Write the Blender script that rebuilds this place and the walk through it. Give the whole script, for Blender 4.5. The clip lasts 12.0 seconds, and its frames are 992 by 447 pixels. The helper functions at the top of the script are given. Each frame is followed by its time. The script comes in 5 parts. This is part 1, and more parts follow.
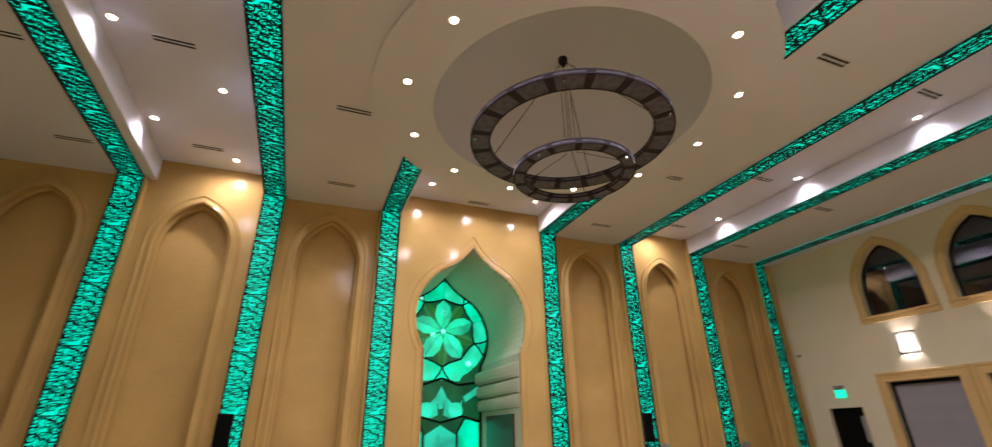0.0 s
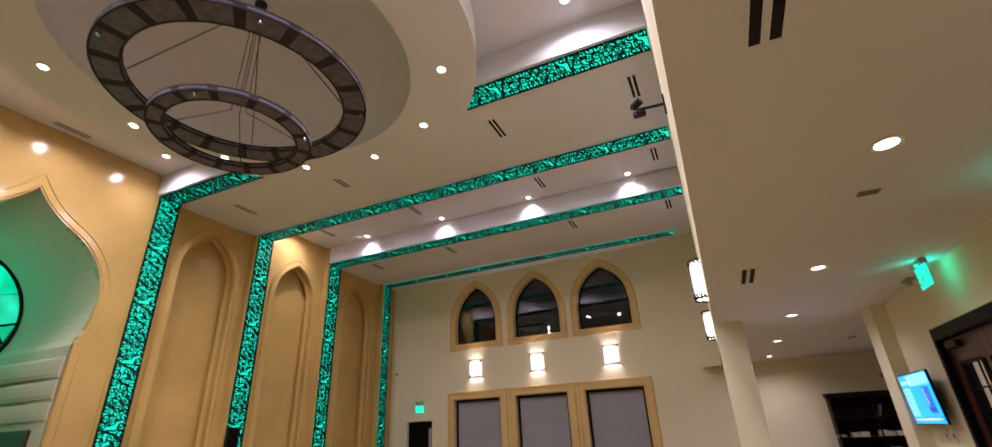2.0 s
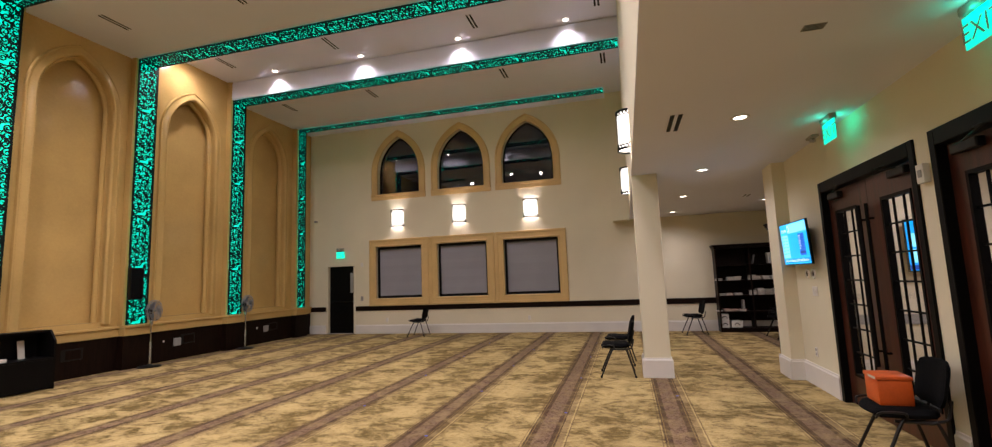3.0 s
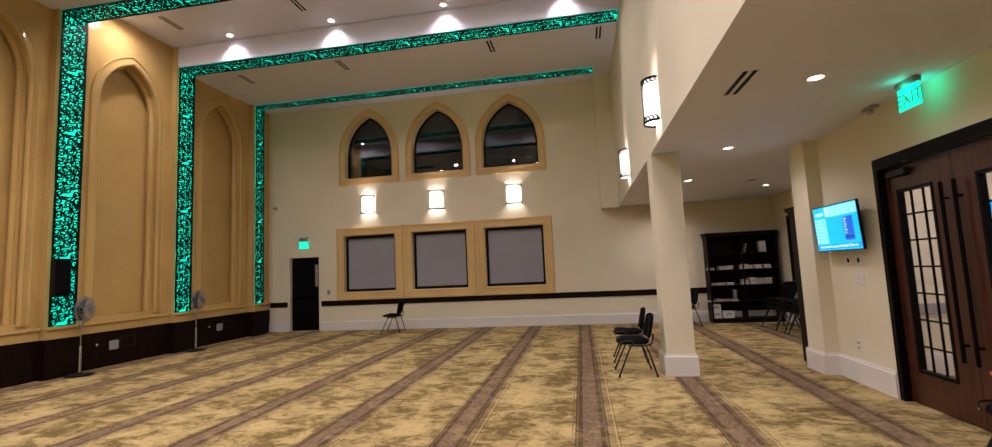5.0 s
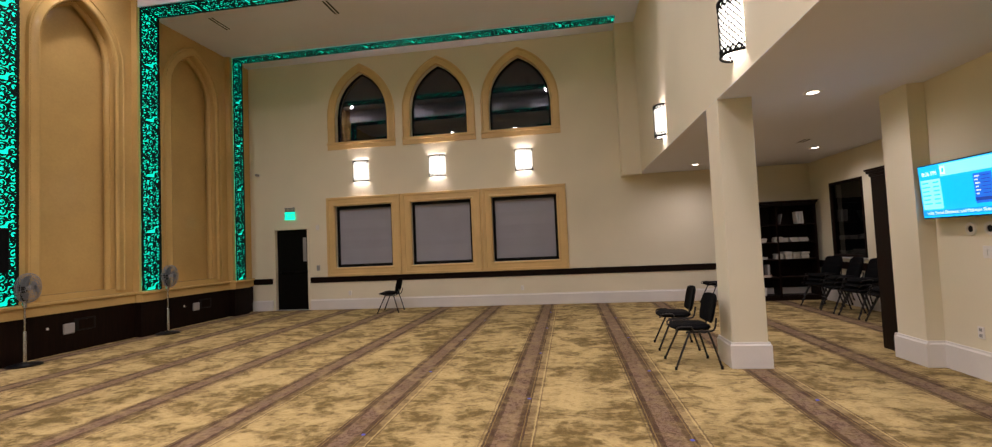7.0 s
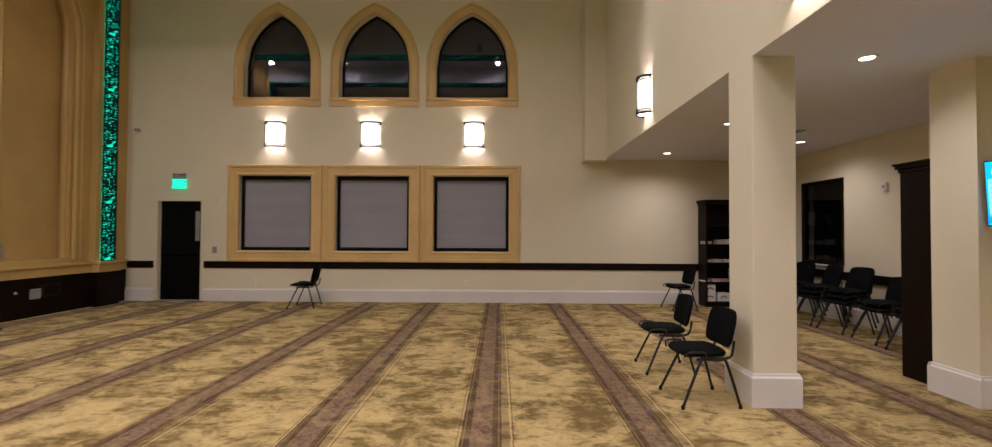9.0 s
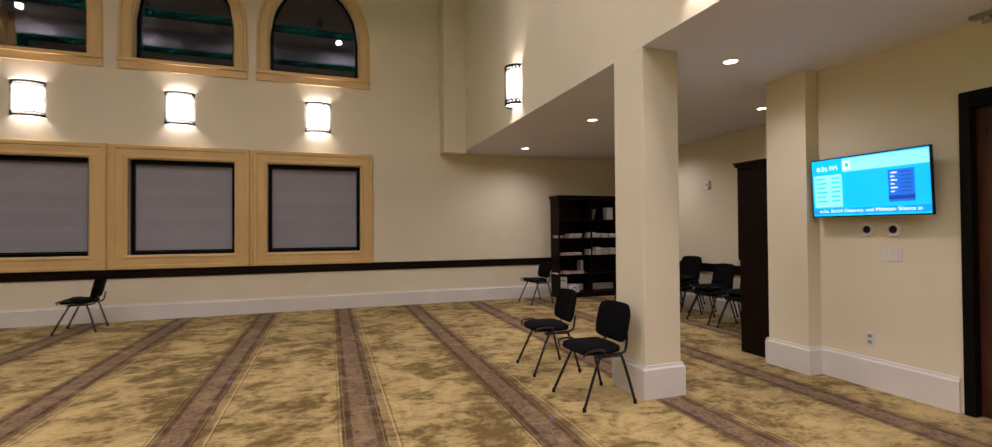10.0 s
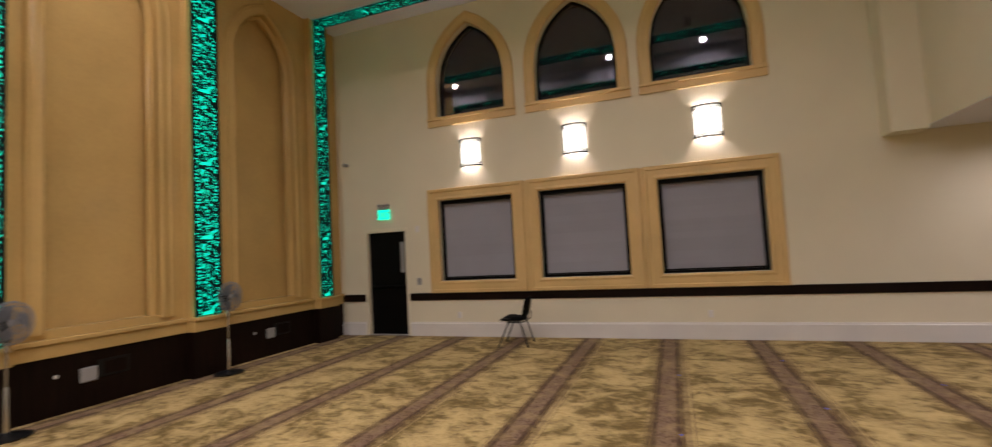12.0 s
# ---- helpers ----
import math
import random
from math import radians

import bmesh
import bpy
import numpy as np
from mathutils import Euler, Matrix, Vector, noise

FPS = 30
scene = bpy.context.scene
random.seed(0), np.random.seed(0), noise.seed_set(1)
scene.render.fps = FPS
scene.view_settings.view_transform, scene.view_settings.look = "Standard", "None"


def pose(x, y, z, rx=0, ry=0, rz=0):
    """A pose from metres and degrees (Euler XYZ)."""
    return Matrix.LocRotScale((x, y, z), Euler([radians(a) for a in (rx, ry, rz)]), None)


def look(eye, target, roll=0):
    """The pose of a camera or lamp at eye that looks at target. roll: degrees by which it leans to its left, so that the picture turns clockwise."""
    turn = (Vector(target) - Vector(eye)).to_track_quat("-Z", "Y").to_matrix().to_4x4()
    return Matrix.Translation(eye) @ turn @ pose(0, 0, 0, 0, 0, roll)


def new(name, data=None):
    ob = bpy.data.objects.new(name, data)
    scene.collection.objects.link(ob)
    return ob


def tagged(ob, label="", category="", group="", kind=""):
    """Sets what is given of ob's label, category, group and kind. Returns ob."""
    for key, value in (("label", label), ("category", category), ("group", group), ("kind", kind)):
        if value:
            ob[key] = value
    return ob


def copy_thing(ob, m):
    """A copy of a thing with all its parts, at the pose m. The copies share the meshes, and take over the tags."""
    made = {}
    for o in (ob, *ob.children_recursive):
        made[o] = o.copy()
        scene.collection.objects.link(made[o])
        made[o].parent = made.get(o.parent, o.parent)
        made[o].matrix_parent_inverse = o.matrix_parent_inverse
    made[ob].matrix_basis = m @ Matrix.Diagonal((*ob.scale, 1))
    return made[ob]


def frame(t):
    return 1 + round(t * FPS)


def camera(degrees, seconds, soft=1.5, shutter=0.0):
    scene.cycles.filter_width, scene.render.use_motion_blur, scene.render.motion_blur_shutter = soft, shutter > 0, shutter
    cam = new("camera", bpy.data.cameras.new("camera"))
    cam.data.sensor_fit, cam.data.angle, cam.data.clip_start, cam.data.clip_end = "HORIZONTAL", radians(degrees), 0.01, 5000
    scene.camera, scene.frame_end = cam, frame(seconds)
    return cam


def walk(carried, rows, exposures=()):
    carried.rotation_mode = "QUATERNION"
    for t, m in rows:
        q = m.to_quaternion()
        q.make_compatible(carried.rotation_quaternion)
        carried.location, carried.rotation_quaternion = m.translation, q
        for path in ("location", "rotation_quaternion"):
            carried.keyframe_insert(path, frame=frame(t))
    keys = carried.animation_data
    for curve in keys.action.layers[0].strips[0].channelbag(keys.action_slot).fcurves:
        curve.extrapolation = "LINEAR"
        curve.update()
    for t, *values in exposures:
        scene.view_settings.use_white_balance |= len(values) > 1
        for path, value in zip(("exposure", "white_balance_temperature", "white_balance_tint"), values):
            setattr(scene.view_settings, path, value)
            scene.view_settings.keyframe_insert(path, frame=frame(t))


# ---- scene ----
cam = camera(92.4, 12.0, soft=1.2, shutter=0.25)
PATH = [
    (0, (0.498, 0.615, 1.67), (1.182, 2.312, 2.478), -1.0),
    (0.2, (0.522, 0.682, 1.66), (1.387, 2.278, 2.5), -2.6),
    (0.5, (0.6, 0.76, 1.692), (1.622, 2.233, 2.578), -4.0),
    (1, (0.754, 0.887, 1.735), (1.944, 2.171, 2.702), -5.1),
    (1.5, (0.758, 1.04, 1.73), (2.264, 1.96, 2.671), -4.9),
    (2, (0.746, 1.126, 1.706), (2.423, 1.858, 2.514), -2.7),
    (2.2, (0.77, 1.154, 1.68), (2.523, 1.835, 2.361), -2.9),
    (2.5, (0.828, 1.189, 1.619), (2.676, 1.81, 2.061), -2.8),
    (3, (1.048, 1.251, 1.537), (2.966, 1.767, 1.773), -2.2),
    (3.5, (1.266, 1.387, 1.535), (3.199, 1.85, 1.754), -0.1),
    (5.5, (2.023, 2.373, 1.533), (3.993, 2.672, 1.702), -3.2),
    (6, (2.322, 2.523, 1.521), (4.297, 2.818, 1.631), -2.5),
    (6.5, (2.614, 2.685, 1.519), (4.589, 2.987, 1.619), -2.2),
    (7, (2.933, 2.864, 1.506), (4.909, 3.162, 1.598), -2.5),
    (7.2, (3.051, 2.959, 1.478), (5.028, 3.25, 1.567), -2.5),
    (8.8, (4.371, 3.239, 1.499), (6.368, 3.332, 1.545), 0.3),
    (9, (4.528, 3.309, 1.507), (6.528, 3.325, 1.547), 0.3),
    (9.5, (4.874, 3.572, 1.499), (6.842, 3.218, 1.535), -0.4),
    (10, (5.227, 3.675, 1.485), (7.115, 3.015, 1.512), -0.4),
    (10.2, (5.384, 3.74, 1.496), (7.239, 2.992, 1.524), -0.4),
    (10.5, (5.599, 3.828, 1.496), (7.408, 2.975, 1.525), -0.4),
    (11, (5.858, 4.067, 1.526), (7.678, 3.239, 1.553), -1.4),
    (11.2, (5.937, 4.179, 1.589), (7.844, 3.577, 1.603), -3.2),
    (11.3, (6.006, 4.237, 1.593), (7.956, 3.791, 1.622), -3.4),
    (11.5, (6.079, 4.363, 1.607), (8.076, 4.275, 1.688), -3.5),
    (11.7, (6.066, 4.469, 1.695), (8.047, 4.727, 1.778), -3.2),
    (12, (6.164, 4.555, 1.639), (8.036, 5.248, 1.756), -3.1),
]
walk(cam, [(t, look(eye, target, roll)) for t, eye, target, roll in PATH],
     [(0.0, 0.0, 6380, 10), (1.5, 0.0, 6390, 12), (2.5, 0.0, 6430, 11), (3.5, 0.0, 6450, 10), (6.0, 0.0, 6500, 10), (12.0, 0.0, 6500, 10)])

# ---- world: night outside ----
world = bpy.data.worlds.new("night")
world.use_nodes = True
world.node_tree.nodes["Background"].inputs[0].default_value = (0.010, 0.012, 0.020, 1)
world.node_tree.nodes["Background"].inputs[1].default_value = 0.15
scene.world = world

# ---- plan, in metres ----
XC = 4.2                      # axis of the prayer niche
XW, XE = -6.44, 14.84         # west and east walls
YQ, YP, YN = 11.47, 11.31, 11.36   # niche wall: bays, piers, middle bay
YF = 1.08                     # face of the upper wall over the low aisle
YS, YA = -1.07, -2.70         # south wall, alcove wall
ZL, ZH, ZS = 6.70, 7.20, 3.09      # low and high ceiling, aisle soffit
YC, RC, RD = 6.40, 3.28, 2.30      # round ceiling: centre, rim, dome
BANDS = [-10.1, -7.48, -4.76, -2.14, 2.14, 4.70, 7.32, 10.0]
LAMP_HALL, LAMP_HIGH, LAMP_AISLE, LAMP_SCONCE = 170, 122, 62, 12
WARM = (1.0, 0.885, 0.93)


# ---- materials ----
def material(name, color, rough=0.6, metal=0.0, var=0.12, scale=3.0, fine=60.0, bump=0.15, dist=0.004, spec=0.5, coat=0.0, color2=None):
    m = bpy.data.materials.new(name)
    m.use_nodes = True
    nt = m.node_tree
    b = nt.nodes["Principled BSDF"]
    geo = nt.nodes.new("ShaderNodeTexCoord")
    info = nt.nodes.new("ShaderNodeObjectInfo")
    n1 = nt.nodes.new("ShaderNodeTexNoise")
    n1.inputs["Scale"].default_value, n1.inputs["Detail"].default_value = scale, 5
    n2 = nt.nodes.new("ShaderNodeTexNoise")
    n2.inputs["Scale"].default_value, n2.inputs["Detail"].default_value = fine, 3
    for n in (n1, n2):
        nt.links.new(geo.outputs["Object"], n.inputs["Vector"])
    ramp = nt.nodes.new("ShaderNodeMix")
    ramp.data_type = "RGBA"
    c2 = color2 or tuple(c * (1 - 2 * var) for c in color)
    ramp.inputs[6].default_value, ramp.inputs[7].default_value = (*c2, 1), (*[min(1, c * (1 + var)) for c in color], 1)
    mapped = nt.nodes.new("ShaderNodeMapRange")
    mapped.inputs[1].default_value, mapped.inputs[2].default_value = 0.3, 0.7
    mix = nt.nodes.new("ShaderNodeMath")
    mix.operation = "MULTIPLY_ADD"
    mix.inputs[1].default_value, mix.inputs[2].default_value = 0.3, -0.15
    add = nt.nodes.new("ShaderNodeMath")
    nt.links.new(n2.outputs["Fac"], mix.inputs[0])
    nt.links.new(n1.outputs["Fac"], add.inputs[0])
    nt.links.new(mix.outputs[0], add.inputs[1])
    nt.links.new(add.outputs[0], mapped.inputs[0])
    nt.links.new(mapped.outputs[0], ramp.inputs[0])
    nt.links.new(ramp.outputs[2], b.inputs["Base Color"])
    rr = nt.nodes.new("ShaderNodeMapRange")
    rr.inputs[3].default_value, rr.inputs[4].default_value = rough * 0.82, min(1, rough * 1.18)
    nt.links.new(n1.outputs["Fac"], rr.inputs[0])
    nt.links.new(rr.outputs[0], b.inputs["Roughness"])
    b.inputs["Metallic"].default_value = metal
    b.inputs["Specular IOR Level"].default_value = spec
    b.inputs["Coat Weight"].default_value = coat
    b.inputs["Coat Roughness"].default_value = 0.15
    if bump:
        bp = nt.nodes.new("ShaderNodeBump")
        bp.inputs["Strength"].default_value, bp.inputs["Distance"].default_value = bump, dist
        nt.links.new(n2.outputs["Fac"], bp.inputs["Height"])
        nt.links.new(bp.outputs[0], b.inputs["Normal"])
    return m


def pane_sheet(name, corners, mat, parent, toward):
    """A single pane of glass that faces the given way."""
    bm = bmesh.new()
    f = bm.faces.new([bm.verts.new(p) for p in corners])
    f.normal_update()
    if f.normal.dot(Vector(toward)) < 0:
        f.normal_flip()
    me = bpy.data.meshes.new(name)
    bm.to_mesh(me)
    bm.free()
    me.materials.append(mat)
    ob = new(name, me)
    ob.parent, ob.visible_shadow = parent, False
    return ob


def glowing(name, color, strength, uneven=0.0):
    m = bpy.data.materials.new(name)
    m.use_nodes = True
    b = m.node_tree.nodes["Principled BSDF"]
    b.inputs["Base Color"].default_value = (*color, 1)
    b.inputs["Roughness"].default_value = 0.3
    b.inputs["Emission Color"].default_value = (*color, 1)
    b.inputs["Emission Strength"].default_value = strength
    if uneven:
        nt = m.node_tree
        tc, n, r = nt.nodes.new("ShaderNodeTexCoord"), nt.nodes.new("ShaderNodeTexNoise"), nt.nodes.new("ShaderNodeMapRange")
        n.inputs["Scale"].default_value, n.inputs["Detail"].default_value = uneven, 2
        r.inputs[1].default_value, r.inputs[2].default_value = 0.32, 0.70
        r.inputs[3].default_value, r.inputs[4].default_value = strength * 0.35, strength * 1.45
        nt.links.new(tc.outputs["Object"], n.inputs["Vector"])
        nt.links.new(n.outputs["Fac"], r.inputs[0])
        nt.links.new(r.outputs[0], b.inputs["Emission Strength"])
    return m


def glass(name, tint=(1, 1, 1), rough=0.01, ior=1.52):
    m = bpy.data.materials.new(name)
    m.use_nodes = True
    nt = m.node_tree
    out = nt.nodes["Material Output"]
    gl, tr = nt.nodes.new("ShaderNodeBsdfGlossy"), nt.nodes.new("ShaderNodeBsdfTransparent")
    gl.inputs["Roughness"].default_value = rough
    tr.inputs[0].default_value = (*tint, 1)
    fr, mx = nt.nodes.new("ShaderNodeFresnel"), nt.nodes.new("ShaderNodeMixShader")
    fr.inputs[0].default_value = ior
    nt.links.new(fr.outputs[0], mx.inputs[0])
    nt.links.new(tr.outputs[0], mx.inputs[1])
    nt.links.new(gl.outputs[0], mx.inputs[2])
    nt.links.new(mx.outputs[0], out.inputs[0])
    return m


def wood(name, dark, light, rough=0.35, scale=3.0):
    m = material(name, light, rough, var=0.1, scale=scale, fine=40, bump=0.08, color2=dark)
    nt = m.node_tree
    mp = nt.nodes.new("ShaderNodeMapping")
    mp.inputs["Scale"].default_value = (9, 9, 0.8)
    tc = [n for n in nt.nodes if n.type == "TEX_COORD"][0]
    nt.links.new(tc.outputs["Object"], mp.inputs[0])
    for n in nt.nodes:
        if n.type == "TEX_NOISE":
            nt.links.new(mp.outputs[0], n.inputs["Vector"])
    return m


def carpet_material():
    m = bpy.data.materials.new("carpet_pile")
    m.use_nodes = True
    nt = m.node_tree
    L, N = nt.links.new, nt.nodes.new
    b = nt.nodes["Principled BSDF"]
    b.inputs["Roughness"].default_value, b.inputs["Specular IOR Level"].default_value = 0.95, 0.1
    b.inputs["Sheen Weight"].default_value, b.inputs["Sheen Roughness"].default_value = 0.05, 0.5
    tc = N("ShaderNodeTexCoord")
    sep = N("ShaderNodeSeparateXYZ")
    L(tc.outputs["Object"], sep.inputs[0])

    def math_(op, a, c=None, d=None):
        n = N("ShaderNodeMath")
        n.operation = op
        for i, v in enumerate((a, c, d)):
            if v is None:
                continue
            if isinstance(v, (int, float)):
                n.inputs[i].default_value = v
            else:
                L(v, n.inputs[i])
        return n.outputs[0]

    def noise_(scale, detail, vec=None, rough=0.55, distort=0.0):
        n = N("ShaderNodeTexNoise")
        n.inputs["Scale"].default_value, n.inputs["Detail"].default_value = scale, detail
        n.inputs["Roughness"].default_value, n.inputs["Distortion"].default_value = rough, distort
        L(vec or tc.outputs["Object"], n.inputs["Vector"])
        return n.outputs["Fac"]

    def mix_(f, a, c):
        n = N("ShaderNodeMix")
        n.data_type = "RGBA"
        L(f, n.inputs[0])
        for i, v in ((6, a), (7, c)):
            if isinstance(v, tuple):
                n.inputs[i].default_value = (*v, 1)
            else:
                L(v, n.inputs[i])
        return n.outputs[2]

    def step_(v, lo, hi):
        n = N("ShaderNodeMapRange")
        n.interpolation_type = "SMOOTHSTEP"
        n.inputs[1].default_value, n.inputs[2].default_value = lo, hi
        L(v, n.inputs[0])
        return n.outputs[0]

    # damask field: pale gold leaves over olive and brown
    stretch = N("ShaderNodeMapping")
    stretch.inputs["Scale"].default_value = (1.1, 0.78, 1)
    L(tc.outputs["Object"], stretch.inputs[0])
    leaf = noise_(3.7, 6, stretch.outputs[0], 0.66, 0.6)
    cloud = noise_(1.1, 3)
    fleck = noise_(15.0, 6, stretch.outputs[0], 0.6, 0.5)
    pile = noise_(260.0, 2)
    mask = math_("ADD", math_("MULTIPLY", leaf, 0.50), math_("ADD", math_("MULTIPLY", cloud, 0.24), math_("MULTIPLY", fleck, 0.26)))
    field = mix_(step_(mask, 0.42, 0.57), FIELD_DARK, FIELD_LIGHT)
    field = mix_(math_("MULTIPLY", step_(fleck, 0.52, 0.64), 0.55), field, FIELD_MID)
    # prayer rows: brown borders along x, 1.29 m apart; a second thin line runs beside each on its south edge
    q = math_("SUBTRACT", math_("FLOORED_MODULO", math_("ADD", sep.outputs[1], -3.440 + 0.645 + 12.9), 1.29), 0.645)
    q = math_("ADD", q, math_("MULTIPLY_ADD", noise_(22.0, 4), 0.026, -0.013))
    a = math_("ABSOLUTE", q)

    def line_(v, at, half):
        return math_("SUBTRACT", 1, step_(math_("ABSOLUTE", math_("SUBTRACT", v, at)), half, half + 0.005))

    flower = noise_(26.0, 5, None, 0.65, 1.0)
    wear = noise_(2.2, 3)
    middle = mix_(step_(flower, 0.44, 0.58), ROW_LIGHT, ROW_MID)
    middle = mix_(step_(flower, 0.60, 0.66), middle, ROW_DARK)
    edge = mix_(step_(wear, 0.3, 0.75), ROW_EDGE, ROW_DARK)
    row = mix_(step_(a, 0.076, 0.086), middle, edge)
    row = mix_(math_("MULTIPLY", line_(a, 0.131, 0.002), 0.75), row, FIELD_MID)
    band = math_("SUBTRACT", 1, step_(a, 0.150, 0.158))
    field = mix_(math_("MULTIPLY", line_(q, -0.185, 0.024), 0.40), field, ROW_MID)
    field = mix_(math_("MULTIPLY", line_(q, -0.224, 0.003), 0.75), field, FIELD_LIGHT)
    field = mix_(math_("MULTIPLY", line_(q, -0.237, 0.003), 0.65), field, ROW_DARK)
    field = mix_(math_("MULTIPLY", line_(q, 0.176, 0.003), 0.5), field, ROW_DARK)
    band = math_("MULTIPLY", band, math_("MULTIPLY_ADD", step_(noise_(6.0, 4), 0.35, 0.62), 0.34, 0.66))
    color = mix_(band, field, row)
    color = mix_(math_("MULTIPLY", step_(pile, 0.35, 0.75), 0.22), color, ROW_EDGE)
    L(color, b.inputs["Base Color"])
    bp = N("ShaderNodeBump")
    bp.inputs["Strength"].default_value, bp.inputs["Distance"].default_value = 0.5, 0.006
    L(math_("ADD", pile, math_("MULTIPLY", leaf, 0.6)), bp.inputs["Height"])
    L(bp.outputs[0], b.inputs["Normal"])
    return m


FIELD_LIGHT, FIELD_MID, FIELD_DARK = (0.52, 0.380, 0.165), (0.265, 0.176, 0.062), (0.145, 0.096, 0.028)
ROW_DARK, ROW_MID, ROW_LIGHT, ROW_EDGE = (0.080, 0.041, 0.022), (0.125, 0.070, 0.041), (0.218, 0.140, 0.088), (0.058, 0.030, 0.014)
CARPET = carpet_material()
PAINT = material("beige_wall_paint", (0.74, 0.668, 0.502), 0.7, var=0.03, scale=0.7, fine=180, bump=0.12, dist=0.002)
CEIL = material("ceiling_paint", (0.725, 0.735, 0.84), 0.75, var=0.02, scale=0.5, fine=150, bump=0.08, dist=0.002)
PLASTER = material("polished_tan_plaster", (0.53, 0.352, 0.130), 0.16, var=0.07, scale=0.9, fine=25, bump=0.05, dist=0.003, spec=0.32)
GOLD = material("gold_painted_trim", (0.66, 0.45, 0.19), 0.45, var=0.05, scale=2, fine=70, bump=0.06)
WHITE = material("white_gloss_paint", (0.72, 0.68, 0.64), 0.35, var=0.03, scale=2, fine=60, bump=0.04)
DARKWOOD = wood("dark_stained_wood", (0.004, 0.0015, 0.0008), (0.011, 0.0042, 0.0024), 0.5)
DARKWOOD.node_tree.nodes["Principled BSDF"].inputs["Specular IOR Level"].default_value = 0.12
REDWOOD = wood("red_brown_door_wood", (0.030, 0.009, 0.005), (0.075, 0.020, 0.011), 0.3)
BLACK = material("black_paint", (0.0025, 0.002, 0.002), 0.5, spec=0.12, var=0.1, fine=80, bump=0.05)
BLACKPL = material("black_plastic", (0.004, 0.004, 0.0045), 0.4, spec=0.25, var=0.1, fine=120, bump=0.05)
FABRIC = material("black_fabric", (0.004, 0.004, 0.0045), 0.95, var=0.25, scale=30, fine=500, bump=0.5, dist=0.002, spec=0.08)
STEEL = material("dark_steel_tube", (0.012, 0.010, 0.010), 0.35, 0.3, var=0.1, bump=0.0)
CHROME = material("brushed_chrome", (0.62, 0.62, 0.64), 0.22, 1.0, var=0.05, fine=200, bump=0.05)
BRONZE = material("bronze_scrollwork", (0.004, 0.005, 0.0045), 0.5, 0.0, spec=0.15, var=0.2, fine=90, bump=0.1)
IRON = material("dark_bronze_ring", (0.045, 0.036, 0.048), 0.7, 0.0, spec=0.15, var=0.2, scale=6, fine=70, bump=0.1)
MICA = material("unlit_smoked_panel", (0.125, 0.115, 0.165), 0.6, var=0.2, scale=9, fine=40, bump=0.1)
SHADE_FABRIC = material("grey_roller_fabric", (0.30, 0.295, 0.335), 0.85, var=0.04, scale=1.2, fine=400, bump=0.2, dist=0.001)
PAPER = material("paper", (0.62, 0.58, 0.52), 0.8, var=0.1, fine=40, bump=0.1)
ORANGE = material("orange_plastic", (0.62, 0.10, 0.015), 0.4, var=0.08, scale=6, fine=50, bump=0.08)
GREYPL = material("grey_plastic", (0.30, 0.29, 0.28), 0.45, var=0.05, fine=90, bump=0.04)
# near-black colour that stands for the shade in openings and behind dark glass
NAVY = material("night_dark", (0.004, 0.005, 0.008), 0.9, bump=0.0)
PANE = glass("window_glass")
COATED = glass("coated_window_glass", (0.7, 0.7, 0.72), 0.008, 2.0)
SMOKE = glass("dark_window_glass", (0.10, 0.10, 0.10))
LENS = glowing("lamp_lens", (1.0, 0.90, 0.76), 9.0)
SCONCE_GLOW = glowing("sconce_diffuser", (1.0, 0.93, 0.84), 3.2)
GREEN = glowing("green_backlight", (0.0, 0.84, 0.57), 1.16)
GREEN_PANE = glowing("green_pane", (0.0, 0.80, 0.46), 0.75, 2.6)
TEAL_PANE = glowing("teal_petal_pane", (0.02, 0.62, 0.42), 0.55, 3.2)
DEEP_PANE = glowing("deep_green_pane", (0.004, 0.10, 0.035), 0.6, 2.5)
HOT_PANE = glowing("bright_pane", (0.25, 1.0, 0.80), 1.3)
EXIT_GLOW = glowing("exit_sign_glow", (0.0, 0.92, 0.62), 1.2)
SCREEN_CYAN = glowing("screen_cyan", (0.0, 0.45, 0.96), 1.0)
SCREEN_PALE = glowing("screen_pale", (0.24, 0.74, 0.98), 1.0)
SCREEN_BLUE = glowing("screen_blue", (0.01, 0.15, 0.72), 0.9)
SCREEN_TICK = glowing("screen_ticker", (0.0, 0.30, 0.78), 1.0)
SCREEN_NAVY = glowing("screen_navy", (0.01, 0.05, 0.33), 0.8)
SCREEN_WHITE = glowing("screen_white", (0.85, 0.95, 1.0), 1.0)


# ---- building helpers ----
def box(bm, x0, x1, y0, y1, z0, z1, bevel=0.0):
    v = [bm.verts.new((x, y, z)) for x in (x0, x1) for y in (y0, y1) for z in (z0, z1)]
    fs = [bm.faces.new([v[i] for i in f]) for f in ((0, 1, 3, 2), (4, 6, 7, 5), (0, 4, 5, 1), (2, 3, 7, 6), (0, 2, 6, 4), (1, 5, 7, 3))]
    if bevel:
        es = {e for f in fs for e in f.edges}
        bmesh.ops.bevel(bm, geom=list(es), offset=bevel, segments=2, profile=0.5, affect="EDGES", clamp_overlap=True)
    return bm


def boxes(*rows, bevel=0.0):
    bm = bmesh.new()
    for r in rows:
        box(bm, *r, bevel=bevel)
    return bm


